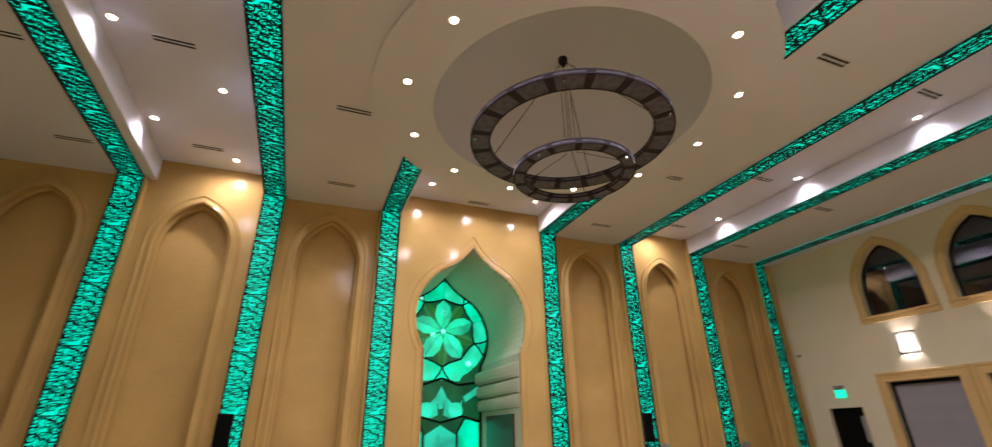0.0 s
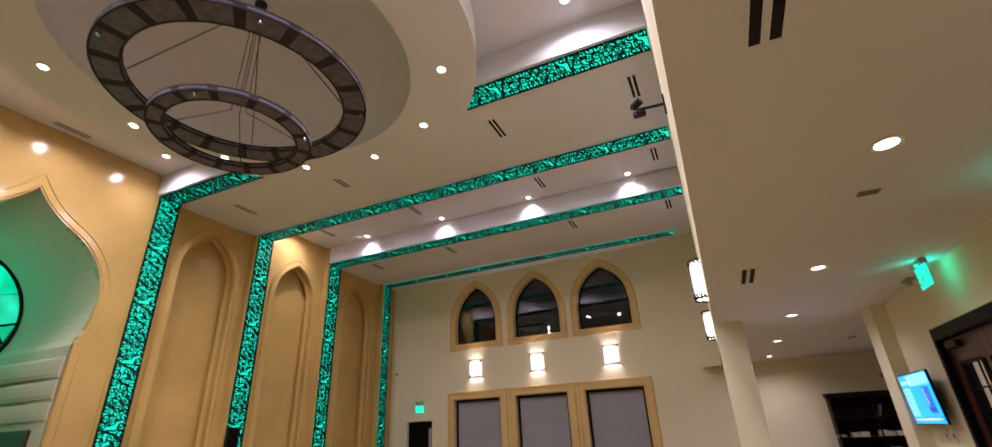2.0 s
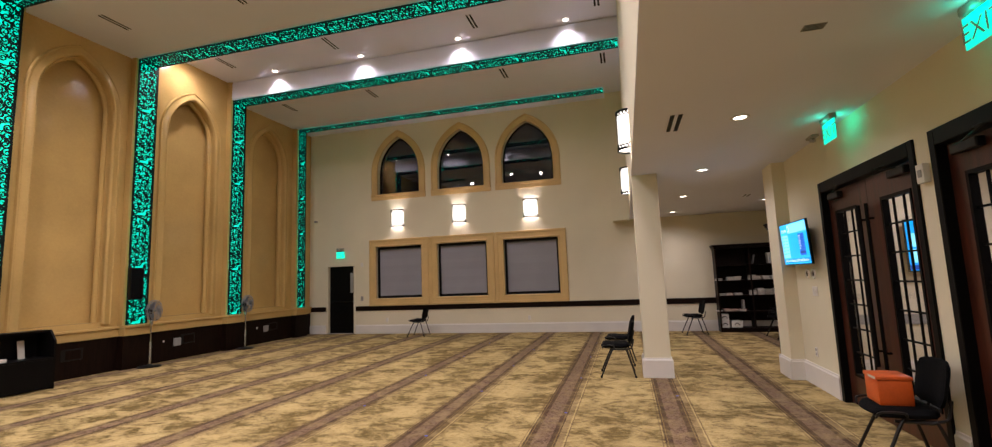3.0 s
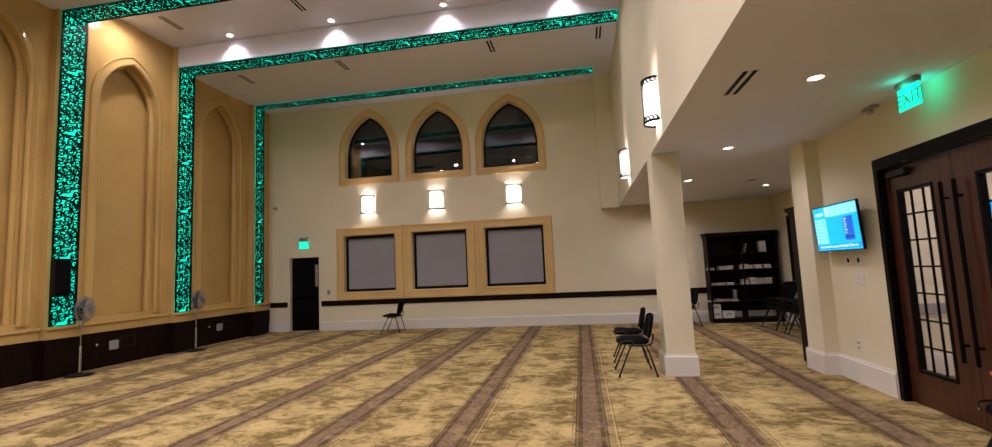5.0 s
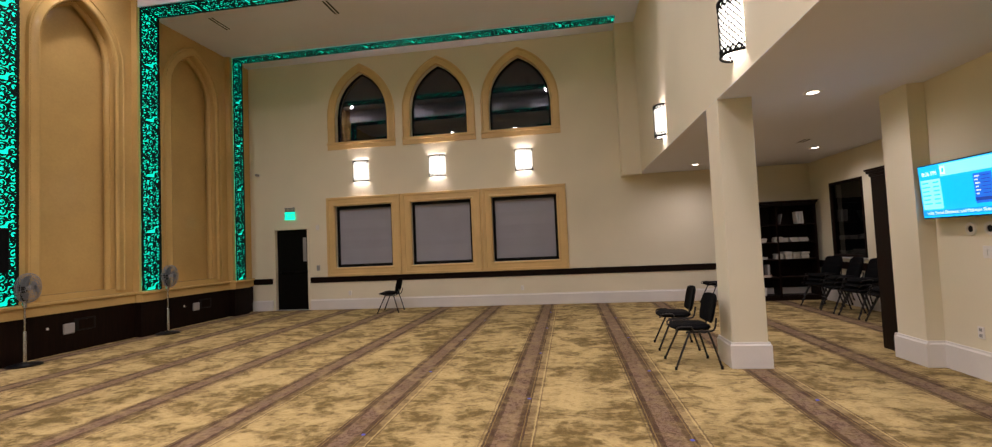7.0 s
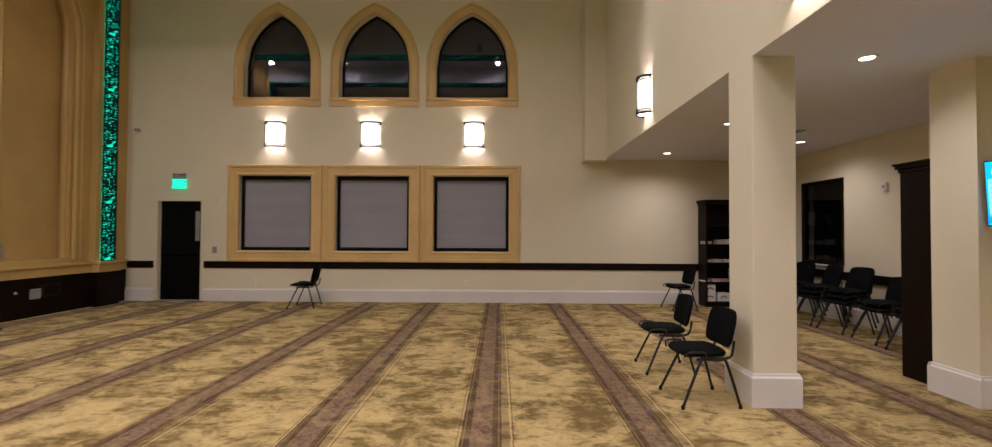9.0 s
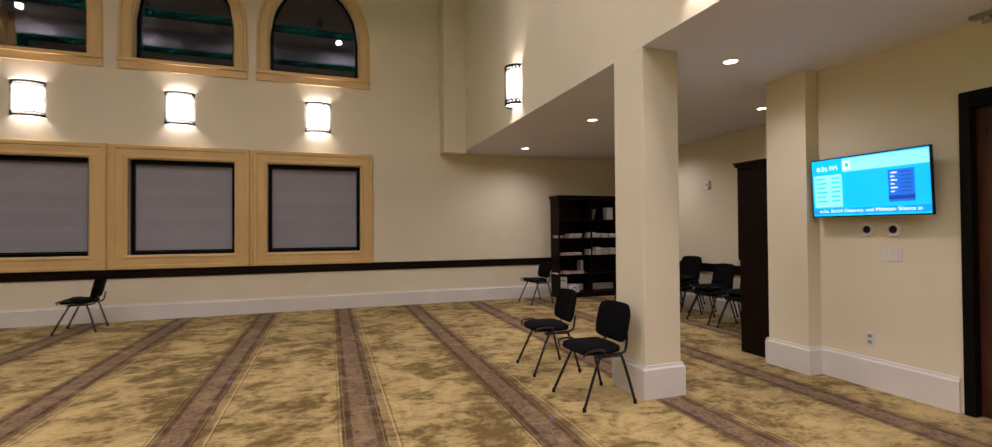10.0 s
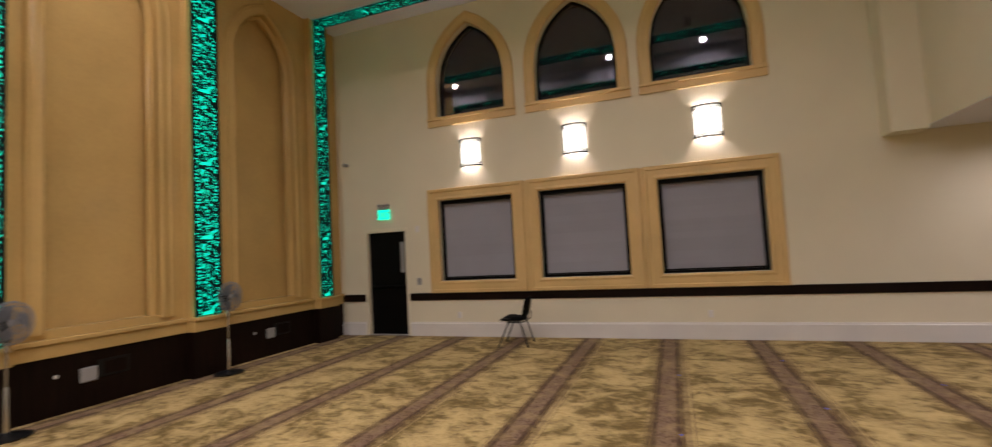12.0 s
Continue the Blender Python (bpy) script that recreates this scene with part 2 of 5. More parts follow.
def finish(name, bm, mat, smooth=False):
    bmesh.ops.recalc_face_normals(bm, faces=bm.faces)
    me = bpy.data.meshes.new(name)
    bm.to_mesh(me)
    bm.free()
    me.materials.append(mat)
    if smooth:
        me.shade_smooth()
        me.set_sharp_from_angle(angle=radians(35))
    return me


def part(name, bm, mat, parent=None, label="", smooth=False):
    ob = new(name, finish(name, bm, mat, smooth))
    ob.parent = parent
    if label:
        ob["label"] = label
    return ob


def again(ob, parent, m=None):
    """Another object on the same mesh."""
    o = new(ob.name.split(".")[0], ob.data)
    o.parent = parent
    if m is not None:
        o.matrix_basis = m
    return o


def thing(name, label, category, group="", kind="", at=None):
    e = new(name)
    e.empty_display_size = 0.1
    if at is not None:
        e.matrix_basis = at
    return tagged(e, label, category, group, kind)


def structure(name, bm, mat, label, category, smooth=False):
    return tagged(part(name, bm, mat, None, "", smooth), label, category, "", "structure")


def tube(bm, pts, r, n=8, closed=False):
    pts = [Vector(p) for p in pts]
    rings, k = [], len(pts)
    up = None
    for i, p in enumerate(pts):
        a = pts[(i - 1) % k] if (closed or i > 0) else p
        c = pts[(i + 1) % k] if (closed or i < k - 1) else p
        d = (c - a).normalized()
        if up is None:
            up = d.orthogonal().normalized()
        up = (up - d * up.dot(d)).normalized()
        side = d.cross(up)
        rings.append([bm.verts.new(p + r * (up * math.cos(2 * math.pi * j / n) + side * math.sin(2 * math.pi * j / n))) for j in range(n)])
    for i in range(k if closed else k - 1):
        a, c = rings[i], rings[(i + 1) % k]
        for j in range(n):
            bm.faces.new((a[j], a[(j + 1) % n], c[(j + 1) % n], c[j]))
    if not closed:
        bm.faces.new(rings[0][::-1])
        bm.faces.new(rings[-1])
    return bm


def lathe(bm, profile, n=32, centre=(0, 0), a0=0.0, a1=2 * math.pi):
    """Turns (r, z) rows about a vertical axis."""
    full = abs(a1 - a0 - 2 * math.pi) < 1e-6
    cols = []
    for i in range(n if full else n + 1):
        a = a0 + (a1 - a0) * i / n
        cols.append([bm.verts.new((centre[0] + r * math.cos(a), centre[1] + r * math.sin(a), z)) for r, z in profile])
    for i in range(n):
        c, d = cols[i], cols[(i + 1) % len(cols)]
        for j in range(len(profile) - 1):
            bm.faces.new((c[j], d[j], d[j + 1], c[j + 1]))
    return bm


def solid_rings(bm, c, r0, r1, z0, z1, n=48):
    return lathe(bm, [(r0, z0), (r1, z0), (r1, z1), (r0, z1), (r0, z0)], n, c)


def curved(points, steps=6):
    """A smooth line through a few points."""
    p = [Vector(q) for q in points]
    out = []
    for i in range(len(p) - 1):
        a, b, c, d = p[max(i - 1, 0)], p[i], p[i + 1], p[min(i + 2, len(p) - 1)]
        for s in range(steps):
            t = s / steps
            out.append(0.5 * (2 * b + (c - a) * t + (2 * a - 5 * b + 4 * c - d) * t * t + (3 * b - a - 3 * c + d) * t ** 3))
    return out + [p[-1]]


def sheet(bm, place, u0, u1, v0, v1, depth, openings=()):
    """A slab in u and v of that depth, with openings (u0, u1, steps, low(u), high(u)) cut through it. place(u, v, d) gives the world."""
    cuts = {u0, u1}
    for a, c, n, lo, hi in openings:
        cuts.update(a + (c - a) * i / n for i in range(n + 1))
    cuts = sorted(cuts)

    def quad(*p):
        try:
            bm.faces.new([bm.verts.new(place(*q)) for q in p])
        except ValueError:
            pass

    for a, c in zip(cuts, cuts[1:]):
        if c - a < 1e-5:
            continue
        spans = []
        for p, q, n, lo, hi in openings:
            if p - 1e-6 <= a and c <= q + 1e-6:
                spans.append((lo(a), hi(a), lo(c), hi(c)))
        spans.sort()
        if not (spans and spans[0][0] <= v0 + 1e-6 and spans[0][2] <= v0 + 1e-6):
            quad((a, v0, 0), (c, v0, 0), (c, v0, depth), (a, v0, depth))
        if not (spans and spans[-1][1] >= v1 - 1e-6 and spans[-1][3] >= v1 - 1e-6):
            quad((a, v1, 0), (c, v1, 0), (c, v1, depth), (a, v1, depth))
        la, lc = v0, v0
        for s in spans + [(v1, v1, v1, v1)]:
            if s[0] - la > 1e-5 or s[2] - lc > 1e-5:
                for d in (0, depth):
                    quad((a, la, d), (c, lc, d), (c, s[2], d), (a, s[0], d))
            if s[0] < v1 - 1e-6 or s[2] < v1 - 1e-6:
                if s[0] > v0 + 1e-6 or s[2] > v0 + 1e-6:
                    quad((a, s[0], 0), (c, s[2], 0), (c, s[2], depth), (a, s[0], depth))
                if s[1] < v1 - 1e-6 or s[3] < v1 - 1e-6:
                    quad((a, s[1], 0), (c, s[3], 0), (c, s[3], depth), (a, s[1], depth))
            la, lc = s[1], s[3]
    ends = [u for p, q, n, lo, hi in openings for u in (p, q)]
    for p, q, n, lo, hi in openings:
        for u in (p, q):
            if hi(u) - lo(u) > 1e-4 and sum(abs(u - e) < 1e-6 for e in ends) == 1:
                quad((u, lo(u), 0), (u, hi(u), 0), (u, hi(u), depth), (u, lo(u), depth))
    for u in (u0, u1):
        quad((u, v0, 0), (u, v1, 0), (u, v1, depth), (u, v0, depth))
    bmesh.ops.remove_doubles(bm, verts=bm.verts, dist=0.0005)
    return bm


def flat(value):
    return lambda u: value


def pointed(c, half, spring, apex):
    """Height of a pointed arch at u."""
    rise = apex - spring
    r = (half * half + rise * rise) / (2 * half)
    return lambda u: spring + math.sqrt(max(0.0, r * r - (abs(u - c) + r - half) ** 2))


def arch_path(c, half, bottom, spring, apex, n=12):
    f = pointed(c, half, spring, apex)
    left = [(c - half, bottom)] + [(c - half * math.cos(math.pi / 2 * i / n), 0) for i in range(n + 1)]
    left = [left[0]] + [(u, f(u)) for u, _ in left[1:]]
    return left + [(2 * c - u, v) for u, v in left[-2::-1]]


def sweep(bm, path, profile, place, closed=False):
    """A moulding: profile rows (outward, depth) along a path in (u, v)."""
    k = len(path)
    cols = []
    for i, (u, v) in enumerate(path):
        a = path[(i - 1) % k] if (closed or i) else None
        c = path[(i + 1) % k] if (closed or i < k - 1) else None
        ns = []
        for p, q in ((a, (u, v)), ((u, v), c)):
            if p is None or q is None:
                continue
            d = Vector((q[0] - p[0], q[1] - p[1]))
            if d.length > 1e-7:
                d.normalize()
                ns.append(Vector((-d.y, d.x)))
        m = sum(ns, Vector((0, 0))).normalized()
        m = m / max(0.45, m.dot(ns[0]))
        cols.append([bm.verts.new(place(u + m.x * o, v + m.y * o, d)) for o, d in profile])
    for i in range(k if closed else k - 1):
        a, c = cols[i], cols[(i + 1) % k]
        for j in range(len(profile) - 1):
            bm.faces.new((a[j], c[j], c[j + 1], a[j + 1]))
    if not closed:
        for c in (cols[0], cols[-1]):
            if len(c) > 2:
                bm.faces.new(c)
    return bm


def lettering(name, text, size, mat, parent, m, align="CENTER"):
    cu = bpy.data.curves.new(name, "FONT")
    cu.body, cu.size, cu.align_x, cu.extrude = text, size, align, 0.0004
    ob = bpy.data.objects.new("letters", cu)
    scene.collection.objects.link(ob)
    me = bpy.data.meshes.new_from_object(ob.evaluated_get(bpy.context.evaluated_depsgraph_get()))
    bpy.data.objects.remove(ob)
    me.materials.clear()
    me.materials.append(mat)
    o = new(name, me)
    o.parent, o.matrix_basis = parent, m
    return o


def spot(name, at, watts, size=160, blend=1.0, radius=0.08):
    d = bpy.data.lights.new(name, "SPOT")
    d.energy, d.color, d.spot_size, d.spot_blend, d.shadow_soft_size = watts, WARM, radians(size), blend, radius
    o = new(name, d)
    o.matrix_basis = pose(*at)
    return o


def point(name, at, watts, color=WARM, radius=0.05):
    d = bpy.data.lights.new(name, "POINT")
    d.energy, d.color, d.shadow_soft_size = watts, color, radius
    o = new(name, d)
    o.matrix_basis = pose(*at)
    return o


east = lambda u, v, d: (XE + d, u, v)       # u: y, v: z, depth outward
qibla = lambda y: (lambda u, v, d: (u, y + d, v))
south = lambda y: (lambda u, v, d: (u, y - d, v))


# ---- floor ----
structure("floor", boxes((XW - 0.3, XE + 0.3, -8, 15, -0.15, 0.0)), CARPET,
          "gold and olive patterned prayer carpet with brown row borders", "carpet")

# ---- east wall with door, square windows and arched windows ----
WIN = [(8.99, 7.41), (6.88, 5.28), (4.75, 3.115)]
WZ0, WZ1 = 1.10, 2.73         # square windows: sill and head
AZ0, AZS, AZ1 = 4.44, 5.16, 6.31   # arched windows: sill, spring, tip
ARCH = [(8.19, 0.735), (6.06, 0.76), (3.93, 0.785)]
DOOR_E = (9.80, 10.78, 2.19)
cuts = [(DOOR_E[0], DOOR_E[1], 1, flat(0.0), flat(DOOR_E[2]))]
holes = []
for (a, c), (m, h) in zip(WIN, ARCH):
    holes.append((c, a, 1, flat(WZ0), flat(WZ1)))
    holes.append((m - h, m + h, 24, flat(AZ0), pointed(m, h, AZS, AZ1)))
structure("wall_east", sheet(bmesh.new(), east, YA - 0.1, 14.2, 0, 7.5, 0.30, cuts + holes), PAINT,
          "beige painted wall with three square and three arched windows", "wall")
bm = boxes((XE - 0.022, XE, YF - 0.0, DOOR_E[0] - 0.06, 0.715, 0.865), (XE - 0.022, XE, DOOR_E[1] + 0.06, YQ, 0.715, 0.865),
           (XE - 0.022, XE, YA, YF, 0.715, 0.865), bevel=0.006)
structure("trim_rail", bm, DARKWOOD, "dark wood chair rail along the beige wall", "chair rail")


def base_profile(h=0.28, t=0.028):
    return [(0, 0), (0, t), (h - 0.035, t), (h - 0.02, t * 0.6), (h, t * 0.5), (h, 0)]


def baseboard(runs, name="baseboard"):
    """runs: (start, end, inward normal) on plan; a tall moulded skirting."""
    bm = bmesh.new()
    for (x0, y0), (x1, y1), (nx, ny) in runs:
        cols = [[bm.verts.new((x + nx * d, y + ny * d, z)) for z, d in base_profile()] for x, y in ((x0, y0), (x1, y1))]
        for j in range(5):
            bm.faces.new((cols[0][j], cols[1][j], cols[1][j + 1], cols[0][j + 1]))
        for c in cols:
            bm.faces.new(c)
    structure(name, bm, WHITE, "tall white moulded baseboard", "baseboard")


baseboard([((XE, YA), (XE, DOOR_E[0] - 0.06), (-1, 0)), ((XE, DOOR_E[1] + 0.06), (XE, YQ), (-1, 0)),
           ((7.60, YS), (8.74, YS), (0, 1)), ((8.74, YS), (8.74, -0.896), (-1, 0)), ((8.712, -0.895), (9.20, -0.895), (0, 1)), ((9.20, -0.867), (9.20, YS), (1, 0)),
           ((9.3, YA), (XE, YA), (0, 1)), ((5.38, YS), (5.56, YS), (0, 1)), ((XW, YS), (3.3, YS), (0, 1))])

# ---- window units of the east wall ----
for (a0, c0), (a1, c1) in zip(WIN, WIN[1:]):
    structure("trim_window_joint", boxes((XE - 0.034, XE, a1 + 0.242, c0 - 0.242, 0.866, WZ1 + 0.22), bevel=0.004), GOLD, "gold painted strip between two window casings", "trim")
for i, ((a, c), (m, h)) in enumerate(zip(WIN, ARCH)):
    w = thing("window_%d" % (i + 1), "square window with gold frame and lowered grey roller blind", "window", "square windows", "structure")
    path = [(c, WZ0), (c, WZ1), (a, WZ1), (a, WZ0)]
    prof = [(0.0, 0.02), (0.0, -0.045), (0.03, -0.060), (0.07, -0.045), (0.165, -0.045), (0.175, -0.065), (0.228, -0.065), (0.24, -0.03), (0.24, 0.0)]
    part("window_frame", sweep(bmesh.new(), path, prof, east, True), GOLD, w, "gold painted moulded casing")
    bm = boxes((XE + 0.09, XE + 0.16, c, c + 0.065, WZ0, WZ1), (XE + 0.09, XE + 0.16, a - 0.065, a, WZ0, WZ1),
               (XE + 0.09, XE + 0.16, c + 0.065, a - 0.065, WZ0, WZ0 + 0.05), (XE + 0.05, XE + 0.16, c + 0.065, a - 0.065, WZ1 - 0.075, WZ1), bevel=0.004)
    part("sash", bm, BLACK, w, "black metal window sash")
    pane_sheet("pane", [(XE + 0.17, c, WZ0), (XE + 0.17, a, WZ0), (XE + 0.17, a, WZ1), (XE + 0.17, c, WZ1)], PANE, w, (-1, 0, 0))
    bm = bmesh.new()
    nseg = 14
    for k in range(nseg):
        z0, z1 = WZ0 + 0.05 + 1.52 * k / nseg, WZ0 + 0.05 + 1.52 * (k + 1) / nseg
        d0, d1 = 0.004 * math.sin(k * 1.9 + i), 0.004 * math.sin((k + 1) * 1.9 + i)
        bm.faces.new([bm.verts.new(p) for p in ((XE + 0.13 + d0, c + 0.065, z0), (XE + 0.13 + d0, a - 0.065, z0), (XE + 0.13 + d1, a - 0.065, z1), (XE + 0.13 + d1, c + 0.065, z1))])
    bmesh.ops.remove_doubles(bm, verts=bm.verts, dist=0.0005)
    bmesh.ops.solidify(bm, geom=bm.faces[:], thickness=0.003)
    part("roller_blind", bm, SHADE_FABRIC, w, "lowered grey roller blind")
    part("blind_hem", boxes((XE + 0.122, XE + 0.14, c + 0.066, a - 0.066, WZ0 + 0.051, WZ0 + 0.075), bevel=0.003), BLACK, w)

    w = thing("window_%d" % (i + 4), "pointed arch window with gold surround, dark at night", "window", "arched windows", "structure")
    path = arch_path(m, h, AZ0, AZS, AZ1)
    prof = [(0.0, 0.02), (0.0, -0.03), (0.02, -0.045), (0.05, -0.03), (0.15, -0.03), (0.165, -0.05), (0.20, -0.045), (0.215, -0.015), (0.215, 0.0)]
    part("window_frame", sweep(bmesh.new(), path, prof, east), GOLD, w, "gold painted pointed arch casing")
    part("window_sill", boxes((XE - 0.07, XE + 0.1, m - h - 0.22, m + h + 0.22, AZ0 - 0.06, AZ0), (XE - 0.035, XE, m - h - 0.22, m + h + 0.22, AZ0 - 0.19, AZ0 - 0.06), bevel=0.008), GOLD, w)
    part("sash", sweep(bmesh.new(), path, [(0.0, 0.2), (0.0, 0.15), (-0.05, 0.15), (-0.05, 0.2)], east), BLACK, w)
    pane_sheet("pane", [east(u, v, 0.17) for u, v in path], COATED, w, (-1, 0, 0))

# ---- emergency door of the east wall ----
d = thing("door_1", "closed black door with narrow glass strip", "door", "", "structure")
y0, y1, z1 = DOOR_E
part("door_frame", boxes((XE - 0.012, XE + 0.16, y0 - 0.05, y0 + 0.02, 0, z1 + 0.05), (XE - 0.012, XE + 0.16, y1 - 0.02, y1 + 0.05, 0, z1 + 0.05),
                         (XE - 0.012, XE + 0.16, y0 + 0.02, y1 - 0.02, z1 - 0.02, z1 + 0.05), bevel=0.005), PAINT, d)
leaf = part("door_leaf", boxes((XE + 0.10, XE + 0.15, y0 + 0.02, y1 - 0.02, 0.01, z1 - 0.02), bevel=0.004), BLACK, d)
part("door_glass", boxes((XE + 0.094, XE + 0.099, y0 + 0.10, y0 + 0.20, 1.30, 1.95)), GREYPL, leaf, "narrow pale vision strip")
bm = tube(bmesh.new(), [(XE + 0.05, y0 + 0.1, 1.02), (XE + 0.05, y1 - 0.1, 1.02)], 0.018)
box(bm, XE + 0.05, XE + 0.1, y0 + 0.08, y0 + 0.16, 0.98, 1.06)
box(bm, XE + 0.05, XE + 0.1, y1 - 0.16, y1 - 0.08, 0.98, 1.06)
part("push_bar", bm, BLACK, leaf)
part("threshold", boxes((XE - 0.02, XE + 0.16, y0, y1, 0.0, 0.012)), GREYPL, d)


# ---- niche wall ----
def horseshoe(n=14):
    """Right half of the niche outline from the floor to the tip, as (u, v) from the axis."""
    R, zc = 1.39, 4.20
    a0 = -math.acos(1.17 / R)
    rows = [(1.17, 0.0)]
    a1 = radians(63)
    for i in range(n + 1):
        a = a0 + (a1 - a0) * i / n
        rows.append((R * math.cos(a), zc + R * math.sin(a)))
    u, v = rows[-1]
    for i in range(1, 8):
        t = i / 7
        s = (1 - t) ** 2
        rows.append((s * u + 2 * t * (1 - t) * 0.27, s * v + 2 * t * (1 - t) * 5.63 + t * t * 6.02))
    return rows


HALF = horseshoe()
OUTLINE = [(XC - u, v) for u, v in HALF] + [(XC + u, v) for u, v in HALF[-2::-1]]


def shoe_side(upper):
    rows = HALF[1:]
    k = max(range(len(rows)), key=lambda i: rows[i][0])
    seq = rows[k:] if upper else rows[:k + 1]

    def f(u):
        w = abs(u - XC)
        if not upper and w <= 1.17 + 1e-6:
            return 0.0
        for (ua, va), (ub, vb) in zip(seq, seq[1:]):
            if min(ua, ub) - 1e-9 <= w <= max(ua, ub) + 1e-9 and abs(ua - ub) > 1e-9:
                return va + (vb - va) * (w - ua) / (ub - ua)
        return seq[0][1] if upper and w > 1.38 else seq[-1][1]
    return f


W = max(u for u, v in HALF)
cuts = [(XC - W, XC - 1.17, 8, shoe_side(False), shoe_side(True)), (XC - 1.17, XC + 1.17, 40, flat(0.0), shoe_side(True)), (XC + 1.17, XC + W, 8, shoe_side(False), shoe_side(True))]
structure("wall_niche_bay", sheet(bmesh.new(), qibla(YN), XC - 1.92, XC + 1.92, 0, 7.3, 0.12, cuts), PLASTER,
          "polished tan plaster wall around the prayer niche", "wall")
bm = sweep(bmesh.new(), OUTLINE, [(0.03, 0.0), (0.035, -0.014), (0.05, -0.016), (0.058, 0.0)], qibla(YN))
sweep(bm, OUTLINE, [(0.155, 0.0), (0.16, -0.014), (0.178, -0.014), (0.185, 0.0)], qibla(YN))
structure("trim_niche", bm, PLASTER, "thin double plaster moulding around the niche", "moulding")
bm = sweep(bmesh.new(), OUTLINE, [(0.0, 0.0), (0.0, 2.75)], qibla(YN))
structure("wall_niche_inside", bm, material("pale_niche_plaster", (0.55, 0.50, 0.38), 0.5, var=0.04, scale=0.8, fine=60, bump=0.05),
          "pale plaster inside the deep horseshoe niche", "wall")

BAYS = [-8.79, -6.12, -3.45, 3.42, 6.01, 8.66]
BAYH = 0.665
segs = sorted(BAYS)
for name, x0, x1, mine in (("wall_qibla_west", XW, XC - 1.90, [b for b in segs if b < 0]), ("wall_qibla_east", XC + 1.90, XE, [b for b in segs if b > 0])):
    cuts = [(XC + b - BAYH, XC + b + BAYH, 22, flat(1.0), pointed(XC + b, BAYH, 5.32, 6.29)) for b in mine]
    structure(name, sheet(bmesh.new(), qibla(YQ), x0, x1, 0, 7.3, 0.26, cuts), PLASTER, "polished tan plaster wall with tall blind arches", "wall")
structure("wall_qibla_back", boxes((XW, XC - 1.95, YQ + 0.265, YQ + 0.4, 0, 7.3), (XC + 1.95, XE, YQ + 0.265, YQ + 0.4, 0, 7.3)), PLASTER,
          "recessed tan plaster panels of the blind arches", "wall")
for b in segs:
    bm = sweep(bmesh.new(), arch_path(XC + b, BAYH, 1.0, 5.32, 6.29), [(0.0, 0.10), (-0.03, 0.10), (-0.06, 0.14), (-0.06, 0.18), (0.0, 0.2)], qibla(YQ))
    sweep(bm, arch_path(XC + b, BAYH, 0.96, 5.32, 6.29), [(0.0, 0.02), (0.0, -0.02), (0.015, -0.045), (0.045, -0.055), (0.08, -0.035), (0.15, -0.026), (0.165, -0.04), (0.19, -0.04), (0.21, 0.0)], qibla(YQ))
    structure("trim_arch", bm, PLASTER, "moulded pointed surround of a tall blind arch", "moulding", True)

# ledge and dark wainscot under the arches
PIERW = 0.28
bm, bl = bmesh.new(), bmesh.new()
stops = [XC + o for o in BANDS]
edges = [XW] + [e for s in stops for e in (s - PIERW, s + PIERW)] + [XE]
for k in range(len(edges) - 1):
    x0, x1 = max(XW, edges[k]), min(XE, edges[k + 1])
    if x1 - x0 < 0.05:
        continue
    pier = k % 2 == 1
    if not pier and x0 < XC < x1:
        for p, q in ((x0, XC - 1.17), (XC + 1.17, x1)):
            box(bm, p, q, YN - 0.05, YN, 0.683, 0.90, 0.008)
            box(bl, p, q, YN - 0.03, YN, 0.0, 0.68)
        continue
    f = YP - 0.02 if pier else YQ - 0.03
    back = YQ - 0.001
    box(bm, x0 + 0.002, x1 - 0.002, f - 0.06, back, 0.84, 0.90, 0.012)
    box(bm, x0 + 0.002, x1 - 0.002, f - 0.03, back, 0.683, 0.838, 0.006)
    box(bl, x0 + 0.002, x1 - 0.002, f, back, 0.0, 0.68)
structure("trim_ledge", bm, PLASTER, "tan moulded ledge along the niche wall", "ledge")
structure("trim_wainscot", bl, DARKWOOD, "dark stained wood wainscot under the tan ledge", "wainscot")
for s in stops:
    x0, x1 = max(XW, s - PIERW), min(XE, s + PIERW)
    structure("wall_pier", boxes((x0, x1, YP + 0.03, YQ - 0.001, 0.90, 7.3)), PLASTER, "shallow tan plaster pier that carries a light band", "wall")

# ---- ceilings ----
down = lambda z: (lambda u, v, d: (v, u, z + d))    # u: y, v: x


RH = 2.9
cutE = [(YC - math.sqrt(RH * RH - 1.87 ** 2), YC + math.sqrt(RH * RH - 1.87 ** 2), 20, flat(XC + 1.87), lambda u: XC + math.sqrt(max(1.87 ** 2, RH * RH - (u - YC) ** 2)))]
cutW = [(cutE[0][0], cutE[0][1], 20, lambda u: XC - math.sqrt(max(1.87 ** 2, RH * RH - (u - YC) ** 2)), flat(XC - 1.87))]
bm = sheet(bmesh.new(), down(ZL), YF, YQ, XC + 1.87, XC + 4.97, 0.48, cutE)
sheet(bm, down(ZL), YF, YQ, XC - 4.97, XC - 1.87, 0.48, cutW)
box(bm, XC + 7.07, XE, YF, YQ, ZL, ZL + 0.48)
box(bm, XW, XC - 7.07, YF, YQ, ZL, ZL + 0.48)
structure("ceiling_low", bm, CEIL, "smooth off-white dropped ceiling bays", "ceiling")
